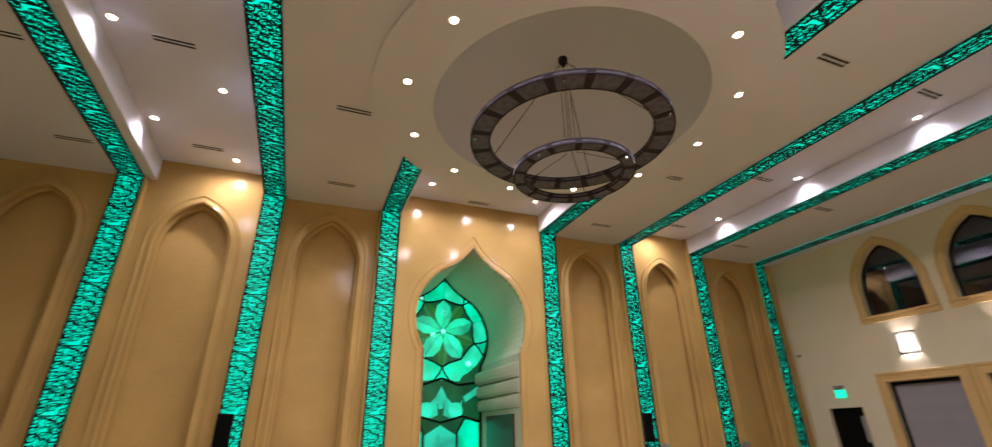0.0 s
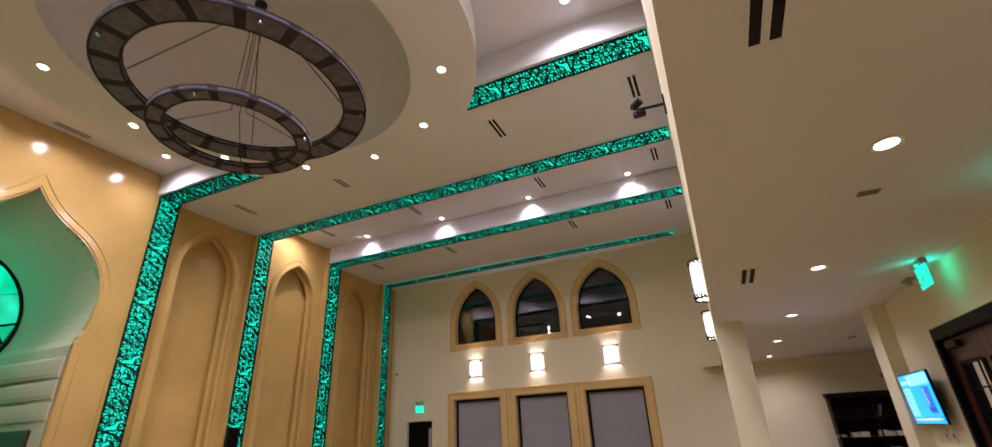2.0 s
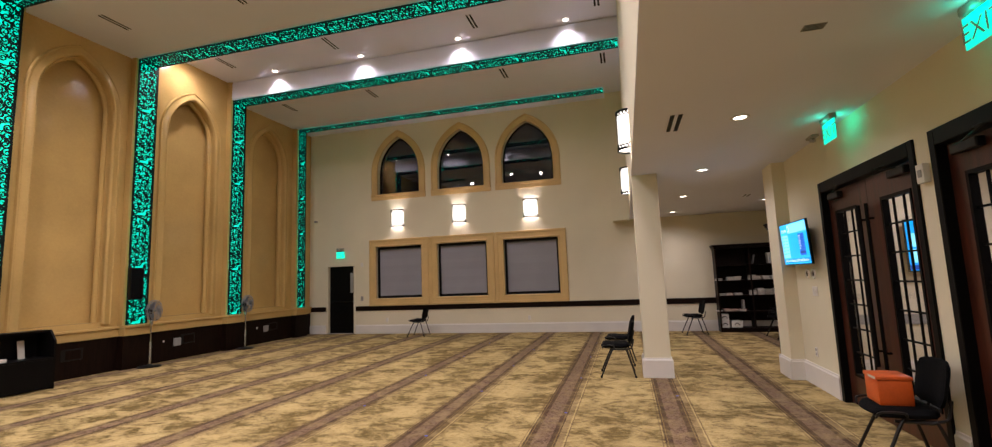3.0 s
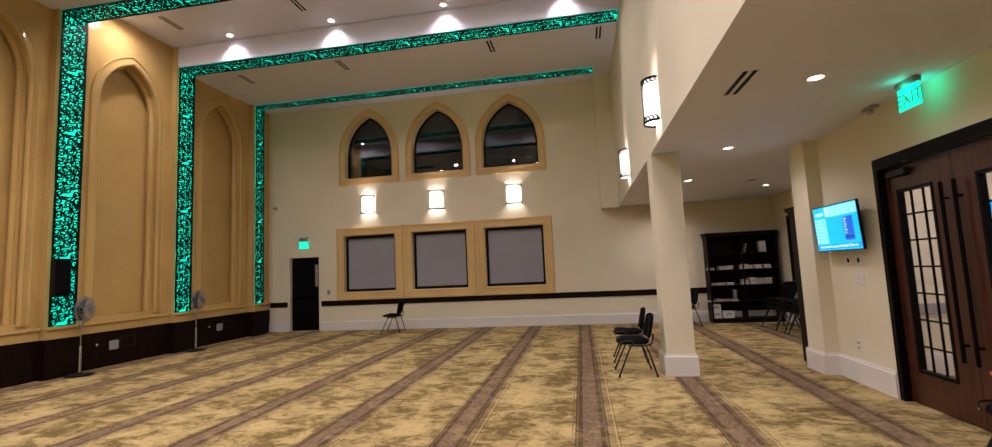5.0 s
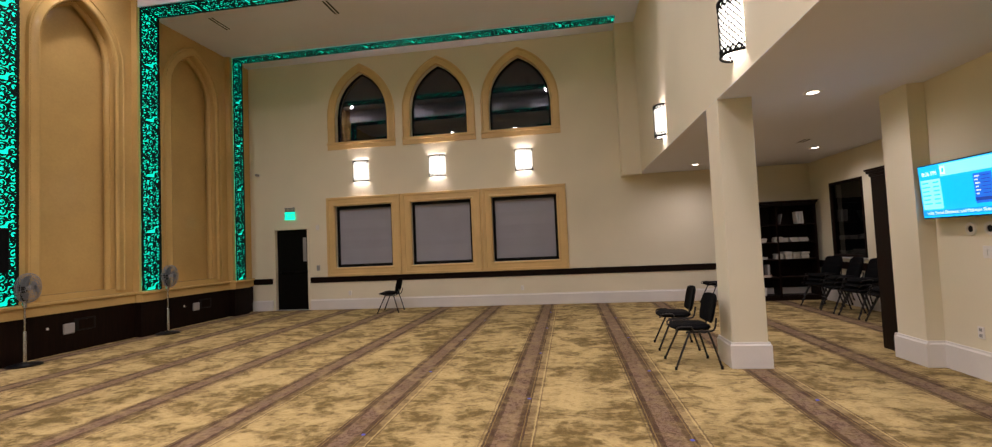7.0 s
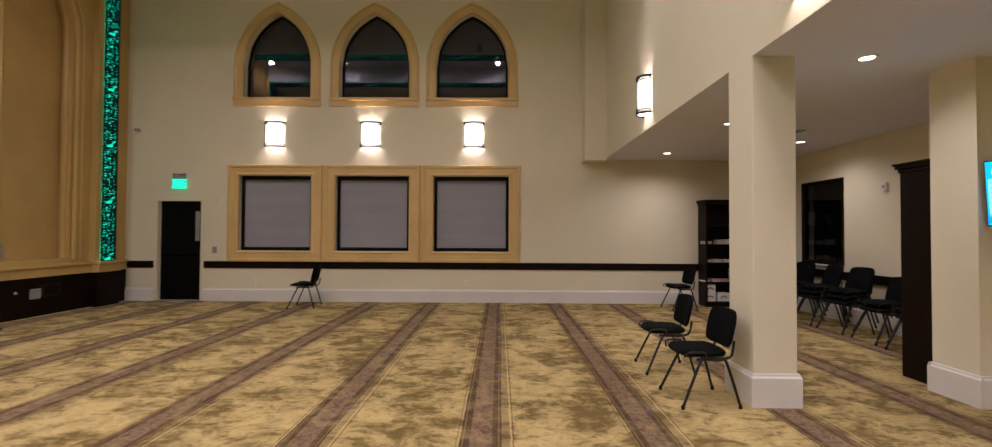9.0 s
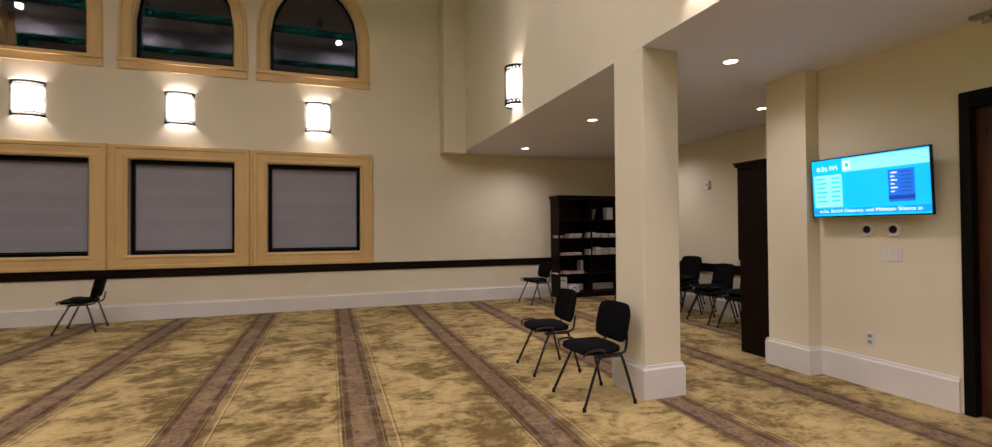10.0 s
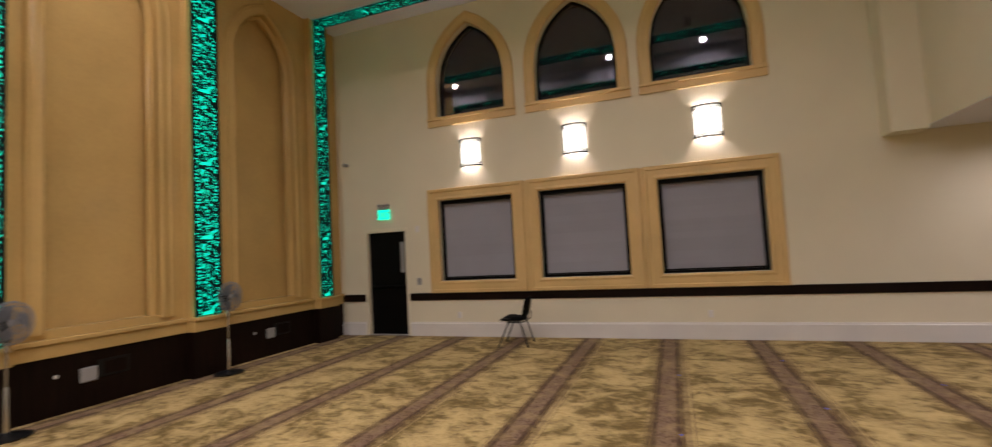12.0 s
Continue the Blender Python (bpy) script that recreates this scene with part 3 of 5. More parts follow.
bm = sheet(bmesh.new(), down(ZH), YF - 0.3, YQ + 0.3, XW, XE, 0.2,
           [(YC - 2.4, YC + 2.4, 24, lambda u: XC - math.sqrt(max(0, 2.4 ** 2 - (u - YC) ** 2)), lambda u: XC + math.sqrt(max(0, 2.4 ** 2 - (u - YC) ** 2)))])
structure("ceiling_high", bm, CEIL, "smooth off-white raised ceiling bays", "ceiling")
bm = solid_rings(bmesh.new(), (XC, YC), RD, RC, ZL - 0.05, ZH + 0.02, 96)
structure("ceiling_ring", bm, CEIL, "round dropped ceiling ring with downlights", "ceiling", True)
bm = lathe(bmesh.new(), [(RD - 0.001 + 0.0 * i if i == 0 else RD * math.cos(math.pi / 2 * i / 12), ZL - 0.05 + 1.27 * math.sin(math.pi / 2 * i / 12)) for i in range(12)] + [(0.001, ZL + 1.22)], 72, (XC, YC))
structure("ceiling_dome", bm, CEIL, "shallow off-white dome over the chandelier", "ceiling", True)

# ---- upper wall and low aisle on the south side ----
structure("wall_upper_south", boxes((XW, XE, YF - 0.35, YF, ZS, 7.4)), PAINT, "beige upper wall over the aisle", "wall")
structure("wall_pier_south_east", boxes((14.46, XE - 0.001, YF + 0.001, 1.53, ZS - 0.05, ZL)), PAINT, "beige pier at the end of the upper wall", "wall")
structure("ceiling_aisle", boxes((XW, XE, -8, YF - 0.351, ZS, ZS + 0.2)), CEIL, "smooth flat aisle ceiling", "ceiling")
structure("ceiling_aisle_edge", boxes((XW, XE, YF - 0.35, YF, ZS - 0.002, ZS - 0.0005)), CEIL, "underside of the upper wall", "ceiling")
D1, D2 = (5.64, 7.52), (3.45, 5.32)
doors = [(a, c, 1, flat(0.0), flat(2.49)) for a, c in (D2, D1)]
structure("wall_south", sheet(bmesh.new(), south(YS), XW, 9.3, 0, ZS, 0.22, doors), PAINT, "beige painted wall with double doors", "wall")
structure("wall_south_pilaster", boxes((8.74, 9.20, YS + 0.001, -0.895, 0, ZS)), PAINT, "shallow beige pilaster beside the television", "wall")
structure("wall_alcove_west", boxes((9.08, 9.3, YA - 0.2, YS - 0.221, 0, ZS)), PAINT, "beige alcove side wall", "wall")
AW = [(12.91, 13.98), (10.20, 11.28)]
structure("wall_alcove", sheet(bmesh.new(), south(YA), 9.08, XE, 0, ZS, 0.2, [(a, c, 1, flat(1.00), flat(2.48)) for a, c in AW]), PAINT,
          "beige alcove wall with two dark windows", "wall")
structure("wall_west", boxes((XW - 0.3, XW, -8, 15, 0, 7.5)), PAINT, "plain beige wall", "wall")
bm = boxes((9.3, 9.75 - 0.08, YA, YA + 0.022, 0.715, 0.865), (9.75 - 0.08, XE - 0.03, YA, YA + 0.022, 0.715, 0.865), bevel=0.006)
structure("trim_rail_alcove", bm, DARKWOOD, "dark wood chair rail in the alcove", "chair rail")
for i, (a, c) in enumerate(AW):
    w = thing("window_%d" % (i + 7), "interior window with thin dark frame and dark glass", "window", "alcove windows", "structure")
    part("window_sill", boxes((a - 0.05, c + 0.05, YA + 0.003, YA + 0.06, 0.935, 0.963), bevel=0.004), WHITE, w, "white window sill")
    part("window_frame", sweep(bmesh.new(), [(a, 1.00), (a, 2.48), (c, 2.48), (c, 1.00)], [(0.035, 0), (0.035, -0.02), (0.0, -0.02), (-0.015, 0.0), (-0.015, 0.1), (0.0, 0.1)], south(YA), True), DARKWOOD, w)
    pane_sheet("pane", [(a, YA - 0.03, 1.00), (c, YA - 0.03, 1.00), (c, YA - 0.03, 2.48), (a, YA - 0.03, 2.48)], SMOKE, w, (0, 1, 0))
    # solid near-black box, added so the space behind the pane looks unlit
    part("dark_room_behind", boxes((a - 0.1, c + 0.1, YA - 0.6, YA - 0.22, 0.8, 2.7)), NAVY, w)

# column
col = thing("column", "square beige column with tall white base", "column", "", "structure")
part("shaft", boxes((8.73, 9.17, 0.70, YF + 0.001, 0, ZS), bevel=0.008), PAINT, col)
bm = bmesh.new()
path = [(8.73, 0.70), (8.73, 1.085), (9.17, 1.085), (9.17, 0.70)]
sweep(bm, path, [(d, z) for z, d in base_profile(0.29)], lambda u, v, d: (u, v, d), True)
part("plinth", bm, WHITE, col, "white moulded plinth")

# lobby behind the double doors
structure("wall_lobby", boxes((1.5, 8.9, -4.4, -4.2, 0, ZS), (8.7, 8.9, -4.2, YS - 0.221, 0, ZS), (1.3, 1.5, -4.4, YS - 0.221, 0, ZS)), PAINT, "beige lobby wall", "wall")
structure("trim_lobby", boxes((1.5, 8.68, -4.2, -4.18, 0.75, 0.88), (8.68, 8.70, -4.2, YS - 0.222, 0.75, 0.88)), GREYPL, "grey lobby chair rail", "chair rail")
baseboard([((1.5, -4.2), (8.7, -4.2), (0, 1)), ((8.7, -4.2), (8.7, -1.3), (-1, 0))], "baseboard_lobby")
# unseen fill spots, added to brighten the lobby through the door glass
for x in (4.2, 6.0, 7.7):
    spot("lobby_lamp", (x, -2.6, ZS - 0.03), LAMP_AISLE * 1.75)


def leaf_door(parent, x0, x1, hinge_left):
    """A red-brown glazed leaf with a 3 by 7 grid of panes."""
    y0, y1 = YS - 0.10, YS - 0.055
    gx0, gx1, gz0, gz1 = x0 + (0.16 if hinge_left else 0.245), x1 - (0.245 if hinge_left else 0.16), 0.33, 2.18
    lf = part("door_leaf", boxes((x0, gx0, y0, y1, 0.012, 2.41), (gx1, x1, y0, y1, 0.012, 2.41), (gx0, gx1, y0, y1, 0.012, gz0), (gx0, gx1, y0, y1, gz1, 2.41)), REDWOOD, parent, "red-brown stained glazed leaf")
    ym = (y0 + y1) / 2
    pane_sheet("pane", [(gx0, ym, gz0), (gx1, ym, gz0), (gx1, ym, gz1), (gx0, ym, gz1)], PANE, lf, (0, 1, 0))
    rows = [(gx0, gx0 + 0.03, y0 - 0.004, y1 + 0.008, gz0, gz1), (gx1 - 0.03, gx1, y0 - 0.004, y1 + 0.008, gz0, gz1),
            (gx0 + 0.03, gx1 - 0.03, y0 - 0.004, y1 + 0.008, gz0, gz0 + 0.03), (gx0 + 0.03, gx1 - 0.03, y0 - 0.004, y1 + 0.008, gz1 - 0.03, gz1)]
    part("glazing_bead", boxes(*rows), BLACK, lf, "black glazing bead")
    for k in (1, 2):
        x = gx0 + (gx1 - gx0) * k / 3
        part("muntin", boxes((x - 0.008, x + 0.008, ym - 0.008, ym + 0.008, gz0 + 0.03, gz1 - 0.03)), BLACK, lf)
    for k in range(1, 7):
        z = gz0 + (gz1 - gz0) * k / 7
        part("muntin", boxes((gx0 + 0.03, gx1 - 0.03, ym - 0.007, ym + 0.007, z - 0.008, z + 0.008)), BLACK, lf)
    hx = x1 - 0.075 if hinge_left else x0 + 0.075
    bm = tube(bmesh.new(), [(hx, y1 + 0.055, 0.55), (hx, y1 + 0.055, 2.15)], 0.017)
    for z in (0.7, 2.0):
        tube(bm, [(hx, y1, z), (hx, y1 + 0.055, z)], 0.011)
    part("pull_handle", bm, BLACK, lf, "long dark pull bar", True)
    cx = x0 + 0.12 if hinge_left else x1 - 0.40
    bm = boxes((cx, cx + 0.28, y1, y1 + 0.06, 2.31, 2.38), bevel=0.01)
    tube(bm, [(cx + 0.14, y1 + 0.05, 2.38), (cx + 0.30 * (1 if hinge_left else -1) + 0.1, y1 + 0.12, 2.415), (cx + 0.12, y1 + 0.03, 2.44)], 0.011, 6)
    part("door_closer", bm, BLACKPL, lf, "black overhead door closer")


for i, (a, c) in enumerate((D1, D2)):
    d = thing("door_%d" % (i + 2), "closed red-brown glazed double door in a black frame", "double door", "glazed double doors", "structure")
    rows = [(a - 0.055, a + 0.018, YS - 0.2, YS + 0.02, 0, 2.545), (c - 0.018, c + 0.055, YS - 0.2, YS + 0.02, 0, 2.545), (a + 0.018, c - 0.018, YS - 0.2, YS + 0.02, 2.42, 2.545)]
    part("door_frame", boxes(*rows, bevel=0.006), BLACK, d, "black painted door frame")
    mid = (a + c) / 2
    leaf_door(d, a + 0.02, mid - 0.003, True)
    leaf_door(d, mid + 0.003, c - 0.02, False)


# ---- green light bands ----
def scroll_mesh():
    """A cut metal panel, 0.46 by 1.16: curling ribbons in front of the light."""
    rnd = random.Random(7)
    verts, faces = [], []

    def ribbon(line, w0, w1, z=0.020):
        n = len(line)
        base = len(verts)
        for i, (x, y) in enumerate(line):
            a, c = line[max(i - 1, 0)], line[min(i + 1, n - 1)]
            dx, dy = c[0] - a[0], c[1] - a[1]
            l = math.hypot(dx, dy) or 1
            t = i / (n - 1)
            w = (w0 + (w1 - w0) * t) * (0.35 + 0.65 * min(1, 5 * t)) / 2
            px, py = -dy / l * w, dx / l * w
            for s in (1, -1):
                ex, ey = max(-0.23, min(0.23, x + s * px)), max(-0.58, min(0.58, y + s * py))
                verts.append((ex, ey, z))
                verts.append((ex, ey, 0.0))
        for i in range(n - 1):
            o = base + 4 * i
            faces.append((o, o + 2, o + 6, o + 4))
            faces.append((o, o + 4, o + 5, o + 1))
            faces.append((o + 2, o + 3, o + 7, o + 6))

    def spiral(cx, cy, r, a, turns, hand, w, n=20):
        ribbon([(cx + (r - (r - 0.010) * t) * math.cos(a + hand * turns * 2 * math.pi * t), cy + (r - (r - 0.010) * t) * math.sin(a + hand * turns * 2 * math.pi * t))
                for t in [i / (n - 1) for i in range(n)]], w, w * 0.8)

    for row in range(8):
        for k in range(3):
            x = -0.150 + 0.150 * k + rnd.uniform(-0.014, 0.014)
            y = -0.58 + 0.072 + 0.145 * row + (0.07 if k % 2 else 0) + rnd.uniform(-0.016, 0.016)
            hand = 1 if (k + row) % 2 else -1
            a = rnd.uniform(0, 6.28)
            spiral(x, y, rnd.uniform(0.072, 0.086), a, rnd.uniform(1.4, 1.75), hand, rnd.uniform(0.023, 0.028), 20)
            # leaves that fill the corners between the spirals
            for c in (0.8, 3.9, a):
                ex, ey = x + 0.094 * math.cos(c), y + 0.092 * math.sin(c)
                d = c + 1.57 * hand + rnd.uniform(-0.5, 0.5)
                ribbon([(ex + 0.05 * f * math.cos(d + hand * 1.4 * f), ey + 0.05 * f * math.sin(d + hand * 1.4 * f)) for f in (-1.0, -0.5, 0.0, 0.5, 1.0)], 0.027, 0.013)
    for x in (-0.214, 0.214):
        ribbon([(x, -0.58), (x, -0.2), (x, 0.2), (x, 0.58)], 0.036, 0.036, 0.020)
    for y in (-0.575, 0.575):
        ribbon([(-0.23, y), (0.0, y), (0.23, y)], 0.012, 0.012, 0.018)
    me = bpy.data.meshes.new("scroll_panel")
    me.from_pydata(verts, [], faces)
    me.materials.append(BRONZE)
    return me


SCROLL = scroll_mesh()


def band(x, wall=True):
    lab = "upright green backlit band with dark scrollwork" if wall else "green backlit ceiling band with dark scrollwork"
    return thing("light_band", lab, "light band", "green light bands")


for o in BANDS:
    x = XC + o
    w = 0.46 if abs(o) < 9 else 0.36
    t = band(x)
    part("backlight", boxes((x - w / 2 + 0.02, x + w / 2 - 0.02, YP + 0.012, YP + 0.029, 0.905, ZL - 0.02)), GREEN, t, "glowing green backlight")
    for k in range(5):
        p = new("scroll_panel", SCROLL)
        p.parent = t
        p.matrix_basis = Matrix.Translation((x, YP + 0.011, 0.905 + 0.58 + 1.155 * k)) @ Matrix.Rotation(radians(90), 4, "X") @ Matrix.Diagonal((w / 0.46, 1, 1, 1))
    runs = [(YF + 0.02, YP)]
    if abs(o) < 3:
        dy = math.sqrt((RC - 0.02) ** 2 - (abs(o) + 0.23) ** 2)
        runs = [(YF + 0.02, YC - dy), (YC + dy, YP)]
    if abs(o) > 9:
        runs = [(1.55, YP)]
    for a, c in runs:
        if abs(o) < 3:
            a, c = (a, c + 0.40) if a < YC - 1 else (a - 0.40, c)
        t = band(x, False)
        part("backlight", boxes((x - w / 2 + 0.02, x + w / 2 - 0.02, a, c, ZL - 0.010, ZL - 0.002)), GREEN, t, "glowing green backlight")
        n = max(1, round((c - a) / 1.16))
        for k in range(n):
            p = new("scroll_panel", SCROLL)
            p.parent = t
            p.matrix_basis = Matrix.Translation((x, a + (c - a) * (k + 0.5) / n, ZL - 0.011)) @ Matrix.Rotation(radians(180), 4, "Y") @ Matrix.Diagonal((w / 0.46, (c - a) / n / 1.16, 0.6, 1))


# ---- ceiling lamps and air slots ----
def downlight(m, label="recessed round downlight, lit warm white"):
    t = thing("downlight", label, "downlight", "recessed downlights", at=m)
    part("trim_ring", lathe(bmesh.new(), [(0.060, 0.001), (0.060, -0.004), (0.082, -0.009), (0.094, -0.004), (0.094, 0.001)], 24), WHITE, t, "white trim ring")
    part("lens", lathe(bmesh.new(), [(0.0005, -0.004), (0.059, -0.004), (0.059, 0.0)], 24), LENS, t, "glowing lens")
    return t


first = None
HALL_RING = [(XC + 2.76 * math.cos(radians(30 * k - 2)), YC + 2.76 * math.sin(radians(30 * k - 2)), ZL - 0.05) for k in range(12)]
EDGE = [(XC + s * 6.88, y, ZH) for s in (-1, 1) for y in (2.18, 4.70, 7.27, 9.80)]
HIGH = [(XC + s * 5.60, y, ZH) for s in (-1, 1) for y in (3.40, 5.95, 8.50, 10.95)]
MID = [(XC + s, y, ZH) for s in (-1.34, 0.06, 1.42) for y in (10.55, 2.05)]
AISLE = [(x, 0.03, ZS) for x in (1.18, 3.72, 6.25, 8.78, 11.33, 13.87)] + [(10.05, -1.80, ZS), (12.67, -1.83, ZS)]
for rows, watts, cone in ((HALL_RING, LAMP_HALL, 176), (EDGE, LAMP_HIGH * 0.62, 125), (HIGH, LAMP_HIGH * 1.25, 176), (MID, LAMP_HIGH * 1.1, 160), (AISLE, LAMP_AISLE, 160)):
    for p in rows:
        if first is None:
            first = downlight(pose(*p))
        else:
            copy_thing(first, pose(*p))
        spot("downlight_lamp", (p[0], p[1], p[2] - 0.05), watts, cone)


def air_slot(m, long=0.56):
    t = thing("air_vent", "black two-slot linear air vent in the ceiling", "air vent", "linear air vents", at=m)
    h = long / 2
    part("vent_frame", boxes((-h, h, -0.075, -0.060, -0.006, 0.001), (-h, h, 0.060, 0.075, -0.006, 0.001), (-h, h, -0.016, 0.016, -0.006, 0.001)), CEIL, t)
    for y in (-0.038, 0.038):
        part("slot", boxes((-h, h, y - 0.021, y + 0.021, -0.003, 0.001)), NAVY, t, "dark air slot")
    return t


vent = air_slot(pose(7.30, 3.87, ZL))
for p in [(7.30, 1.46, ZL), (7.45, 7.60, ZL), (7.45, 10.35, ZL), (0.76, 7.58, ZL), (0.80, 10.33, ZL), (12.20, 1.46, ZL), (12.20, 3.90, ZL), (12.20, 7.60, ZL), (12.3, 10.3, ZL),
          (10.48, 1.48, ZH), (10.48, 4.16, ZH), (10.3, 7.6, ZH), (10.3, 10.6, ZH), (-1.95, 7.5, ZH), (-1.9, 10.6, ZH), (-3.9, 7.5, ZL), (-3.9, 10.2, ZL), (4.27, 11.15, ZH)]:
    copy_thing(vent, pose(*p))
for p in [(6.20, 0.67, ZS), (2.25, 0.70, ZS)]:
    copy_thing(vent, pose(*p, 0, 0, 0))
copy_thing(vent, pose(11.87, -1.26, ZS) @ Matrix.Diagonal((0.5, 1, 1, 1)))
grille = thing("air_grille", "small dark slotted grille in the aisle ceiling", "air vent", at=pose(4.42, -0.026, ZS))
part("backing", boxes((-0.034, 0.034, -0.060, 0.060, -0.003, 0.001)), NAVY, grille)
part("frame", boxes((-0.040, -0.034, -0.066, 0.066, -0.006, 0.001), (0.034, 0.040, -0.066, 0.066, -0.006, 0.001),
                    (-0.034, 0.034, -0.066, -0.060, -0.006, 0.001), (-0.034, 0.034, 0.060, 0.066, -0.006, 0.001)), GREYPL, grille, "thin grey frame")
for x in (-0.017, 0.0, 0.017):
    part("slat", boxes((x - 0.003, x + 0.003, -0.060, 0.060, -0.005, -0.002)), GREYPL, grille)


# ---- wall sconces ----
def sconce(m, h=0.54, w=0.20, deep=0.125):
    t = thing("wall_sconce", "half-round wall sconce with pale glowing shade and dark pierced rims", "wall lamp", "wall sconces", at=m)
    n = 20
    arc = [(w * math.cos(math.pi * i / n), deep * math.sin(math.pi * i / n)) for i in range(n + 1)]

    def wall_of(bm, z0, z1, off):
        k = 1 + off / w
        lo = [bm.verts.new((x * k, y * k, z0)) for x, y in arc]
        hi = [bm.verts.new((x * k, y * k, z1)) for x, y in arc]
        for i in range(n):
            bm.faces.new((lo[i], lo[i + 1], hi[i + 1], hi[i]))
        return bm
    part("shade", wall_of(bmesh.new(), -h / 2, h / 2, 0), SCONCE_GLOW, t, "glowing white shade", True)
    for z in (-h / 2, h / 2):
        bm = tube(bmesh.new(), [(x * 1.03, y * 1.03, z) for x, y in arc], 0.014, 6)
        part("rim", bm, BLACK, t, "dark metal rim", True)
    for strip in [[(-h / 2 + h * r / 8, -h / 2 + h * (r + 1) / 8) for r in range(8)]]:
        bm = bmesh.new()
        for z0, z1 in strip:
            for i in range(0, n - 1, 2):
                for p, q in (((i, z0), (i + 2, z1)), ((i + 2, z0), (i, z1))):
                    a, c = arc[p[0]], arc[q[0]]
                    mid = arc[i + 1]
                    tube(bm, [(a[0] * 1.03, a[1] * 1.03, p[1]), (mid[0] * 1.035, mid[1] * 1.035, (p[1] + q[1]) / 2), (c[0] * 1.03, c[1] * 1.03, q[1])], 0.0055 if strip[0][0] < z0 < strip[-1][0] else 0.011, 4)
        part("lattice", bm, BLACK, t, "dark pierced metal lattice")
    part("back_plate", boxes((-w * 0.6, w * 0.6, -0.004, 0.004, -h / 2 + 0.05, h / 2 - 0.05)), CHROME, t)
    return t


for y in (8.22, 6.13, 3.88):
    sconce(pose(XE - 0.005, y, 3.625, 0, 0, 90), 0.54, 0.215)
    point("sconce_lamp", (XE - 0.07, y, 3.715), LAMP_SCONCE, radius=0.03)
    point("sconce_lamp", (XE - 0.07, y, 3.535), LAMP_SCONCE, radius=0.03)
for x in (7.95, 11.68):
    sconce(pose(x, YF + 0.005, 3.58), 0.55, 0.17, 0.16)
    point("sconce_lamp", (x, YF + 0.08, 3.68), LAMP_SCONCE, radius=0.03)
    point("sconce_lamp", (x, YF + 0.08, 3.48), LAMP_SCONCE, radius=0.03)


# ---- stained glass at the back of the niche ----
YG = YN + 2.70
sg = thing("stained_glass", "glowing green stained glass with a petal rosette and dark leading", "stained glass")


def pane(rows, mat, d=0.0, name="pane"):
    bm = bmesh.new()
    f = bm.faces.new([bm.verts.new((u, YG - d, v)) for u, v in rows])
    r = bmesh.ops.extrude_face_region(bm, geom=[f])
    bmesh.ops.translate(bm, verts=[v for v in r["geom"] if isinstance(v, bmesh.types.BMVert)], vec=(0, 0.008, 0))
    return part(name, bm, mat, sg)


def lead(rows, w=0.035, d=0.035, closed=False):
    bm = tube(bmesh.new(), [(u, YG - d, v) for u, v in rows], w, 6, closed)
    return part("leading", bm, BLACK, sg, "dark leading", True)


NICHE = bpy.data.objects["wall_niche_inside"].data.materials[0]
LIGHT_PANE = glowing("pale_green_pane", (0.02, 0.80, 0.50), 0.72, 3.0)
MOSS_PANE = glowing("moss_green_pane", (0.02, 0.16, 0.03), 0.55)
OLIVE_PANE = glowing("olive_green_pane", (0.03, 0.20, 0.06), 0.55)
ZR = 4.40      # rosette centre
rim = [(XC + (u - XC) * 0.985, v) for u, v in OUTLINE]
pane([p for p in rim], DEEP_PANE, 0.0, "backing_pane")
polar = lambda r, a: (XC + r * math.cos(a), ZR + r * math.sin(a))
fifth = 2 * math.pi / 5
for k in range(5):
    a = math.pi / 2 + fifth * k
    b, c = a - fifth / 2, a + fifth / 2
    petal = [polar(0.04, a), polar(0.30, a - 0.58), polar(0.55, a - 0.47), polar(0.76, a - 0.27), polar(0.92, a), polar(0.76, a + 0.27), polar(0.55, a + 0.47), polar(0.30, a + 0.58)]
    pane(petal[:5], TEAL_PANE, 0.030, "petal")
    pane([petal[0]] + petal[4:], LIGHT_PANE, 0.030, "petal")
    lead([petal[0], petal[4]], 0.004, 0.045)
    leaf = [polar(0.34, b), polar(0.62, b - 0.24), polar(0.86, b - 0.14), polar(0.98, b), polar(0.86, b + 0.14), polar(0.62, b + 0.24)]
    pane(leaf[:4], MOSS_PANE, 0.012, "leaf_pane")
    pane([leaf[0]] + leaf[3:], OLIVE_PANE, 0.012, "leaf_pane")
    lead([leaf[0], leaf[3]], 0.006, 0.03)
    inner = [polar(1.0, b), polar(0.90, b + 0.24), polar(0.94, a), polar(0.90, c - 0.24), polar(1.0, c)]
    outer = [polar(1.37, c - 0.17), polar(1.37, a + 0.22), (XC, 5.88) if k == 0 else polar(1.37, a), polar(1.37, a - 0.22), polar(1.37, b + 0.17)]
    half = (GREEN_PANE, LIGHT_PANE) if k % 2 else (LIGHT_PANE, GREEN_PANE)
    pane(inner[:3] + outer[2:], half[0], 0.016, "rim_pane")
    pane(inner[2:] + outer[:3], half[1], 0.016, "rim_pane")
    lead([inner[2], outer[2]], 0.006, 0.03)
    lead(inner, 0.026)
    pane([polar(1.04, b), polar(1.37, b - 0.16), polar(1.37, b + 0.16)], GREEN_PANE, 0.016, "rim_pane")
    for s in (-1, 1):
        lead([polar(1.0, b), polar(1.18, b + s * 0.07), polar(1.38, b + s * 0.17)], 0.024)
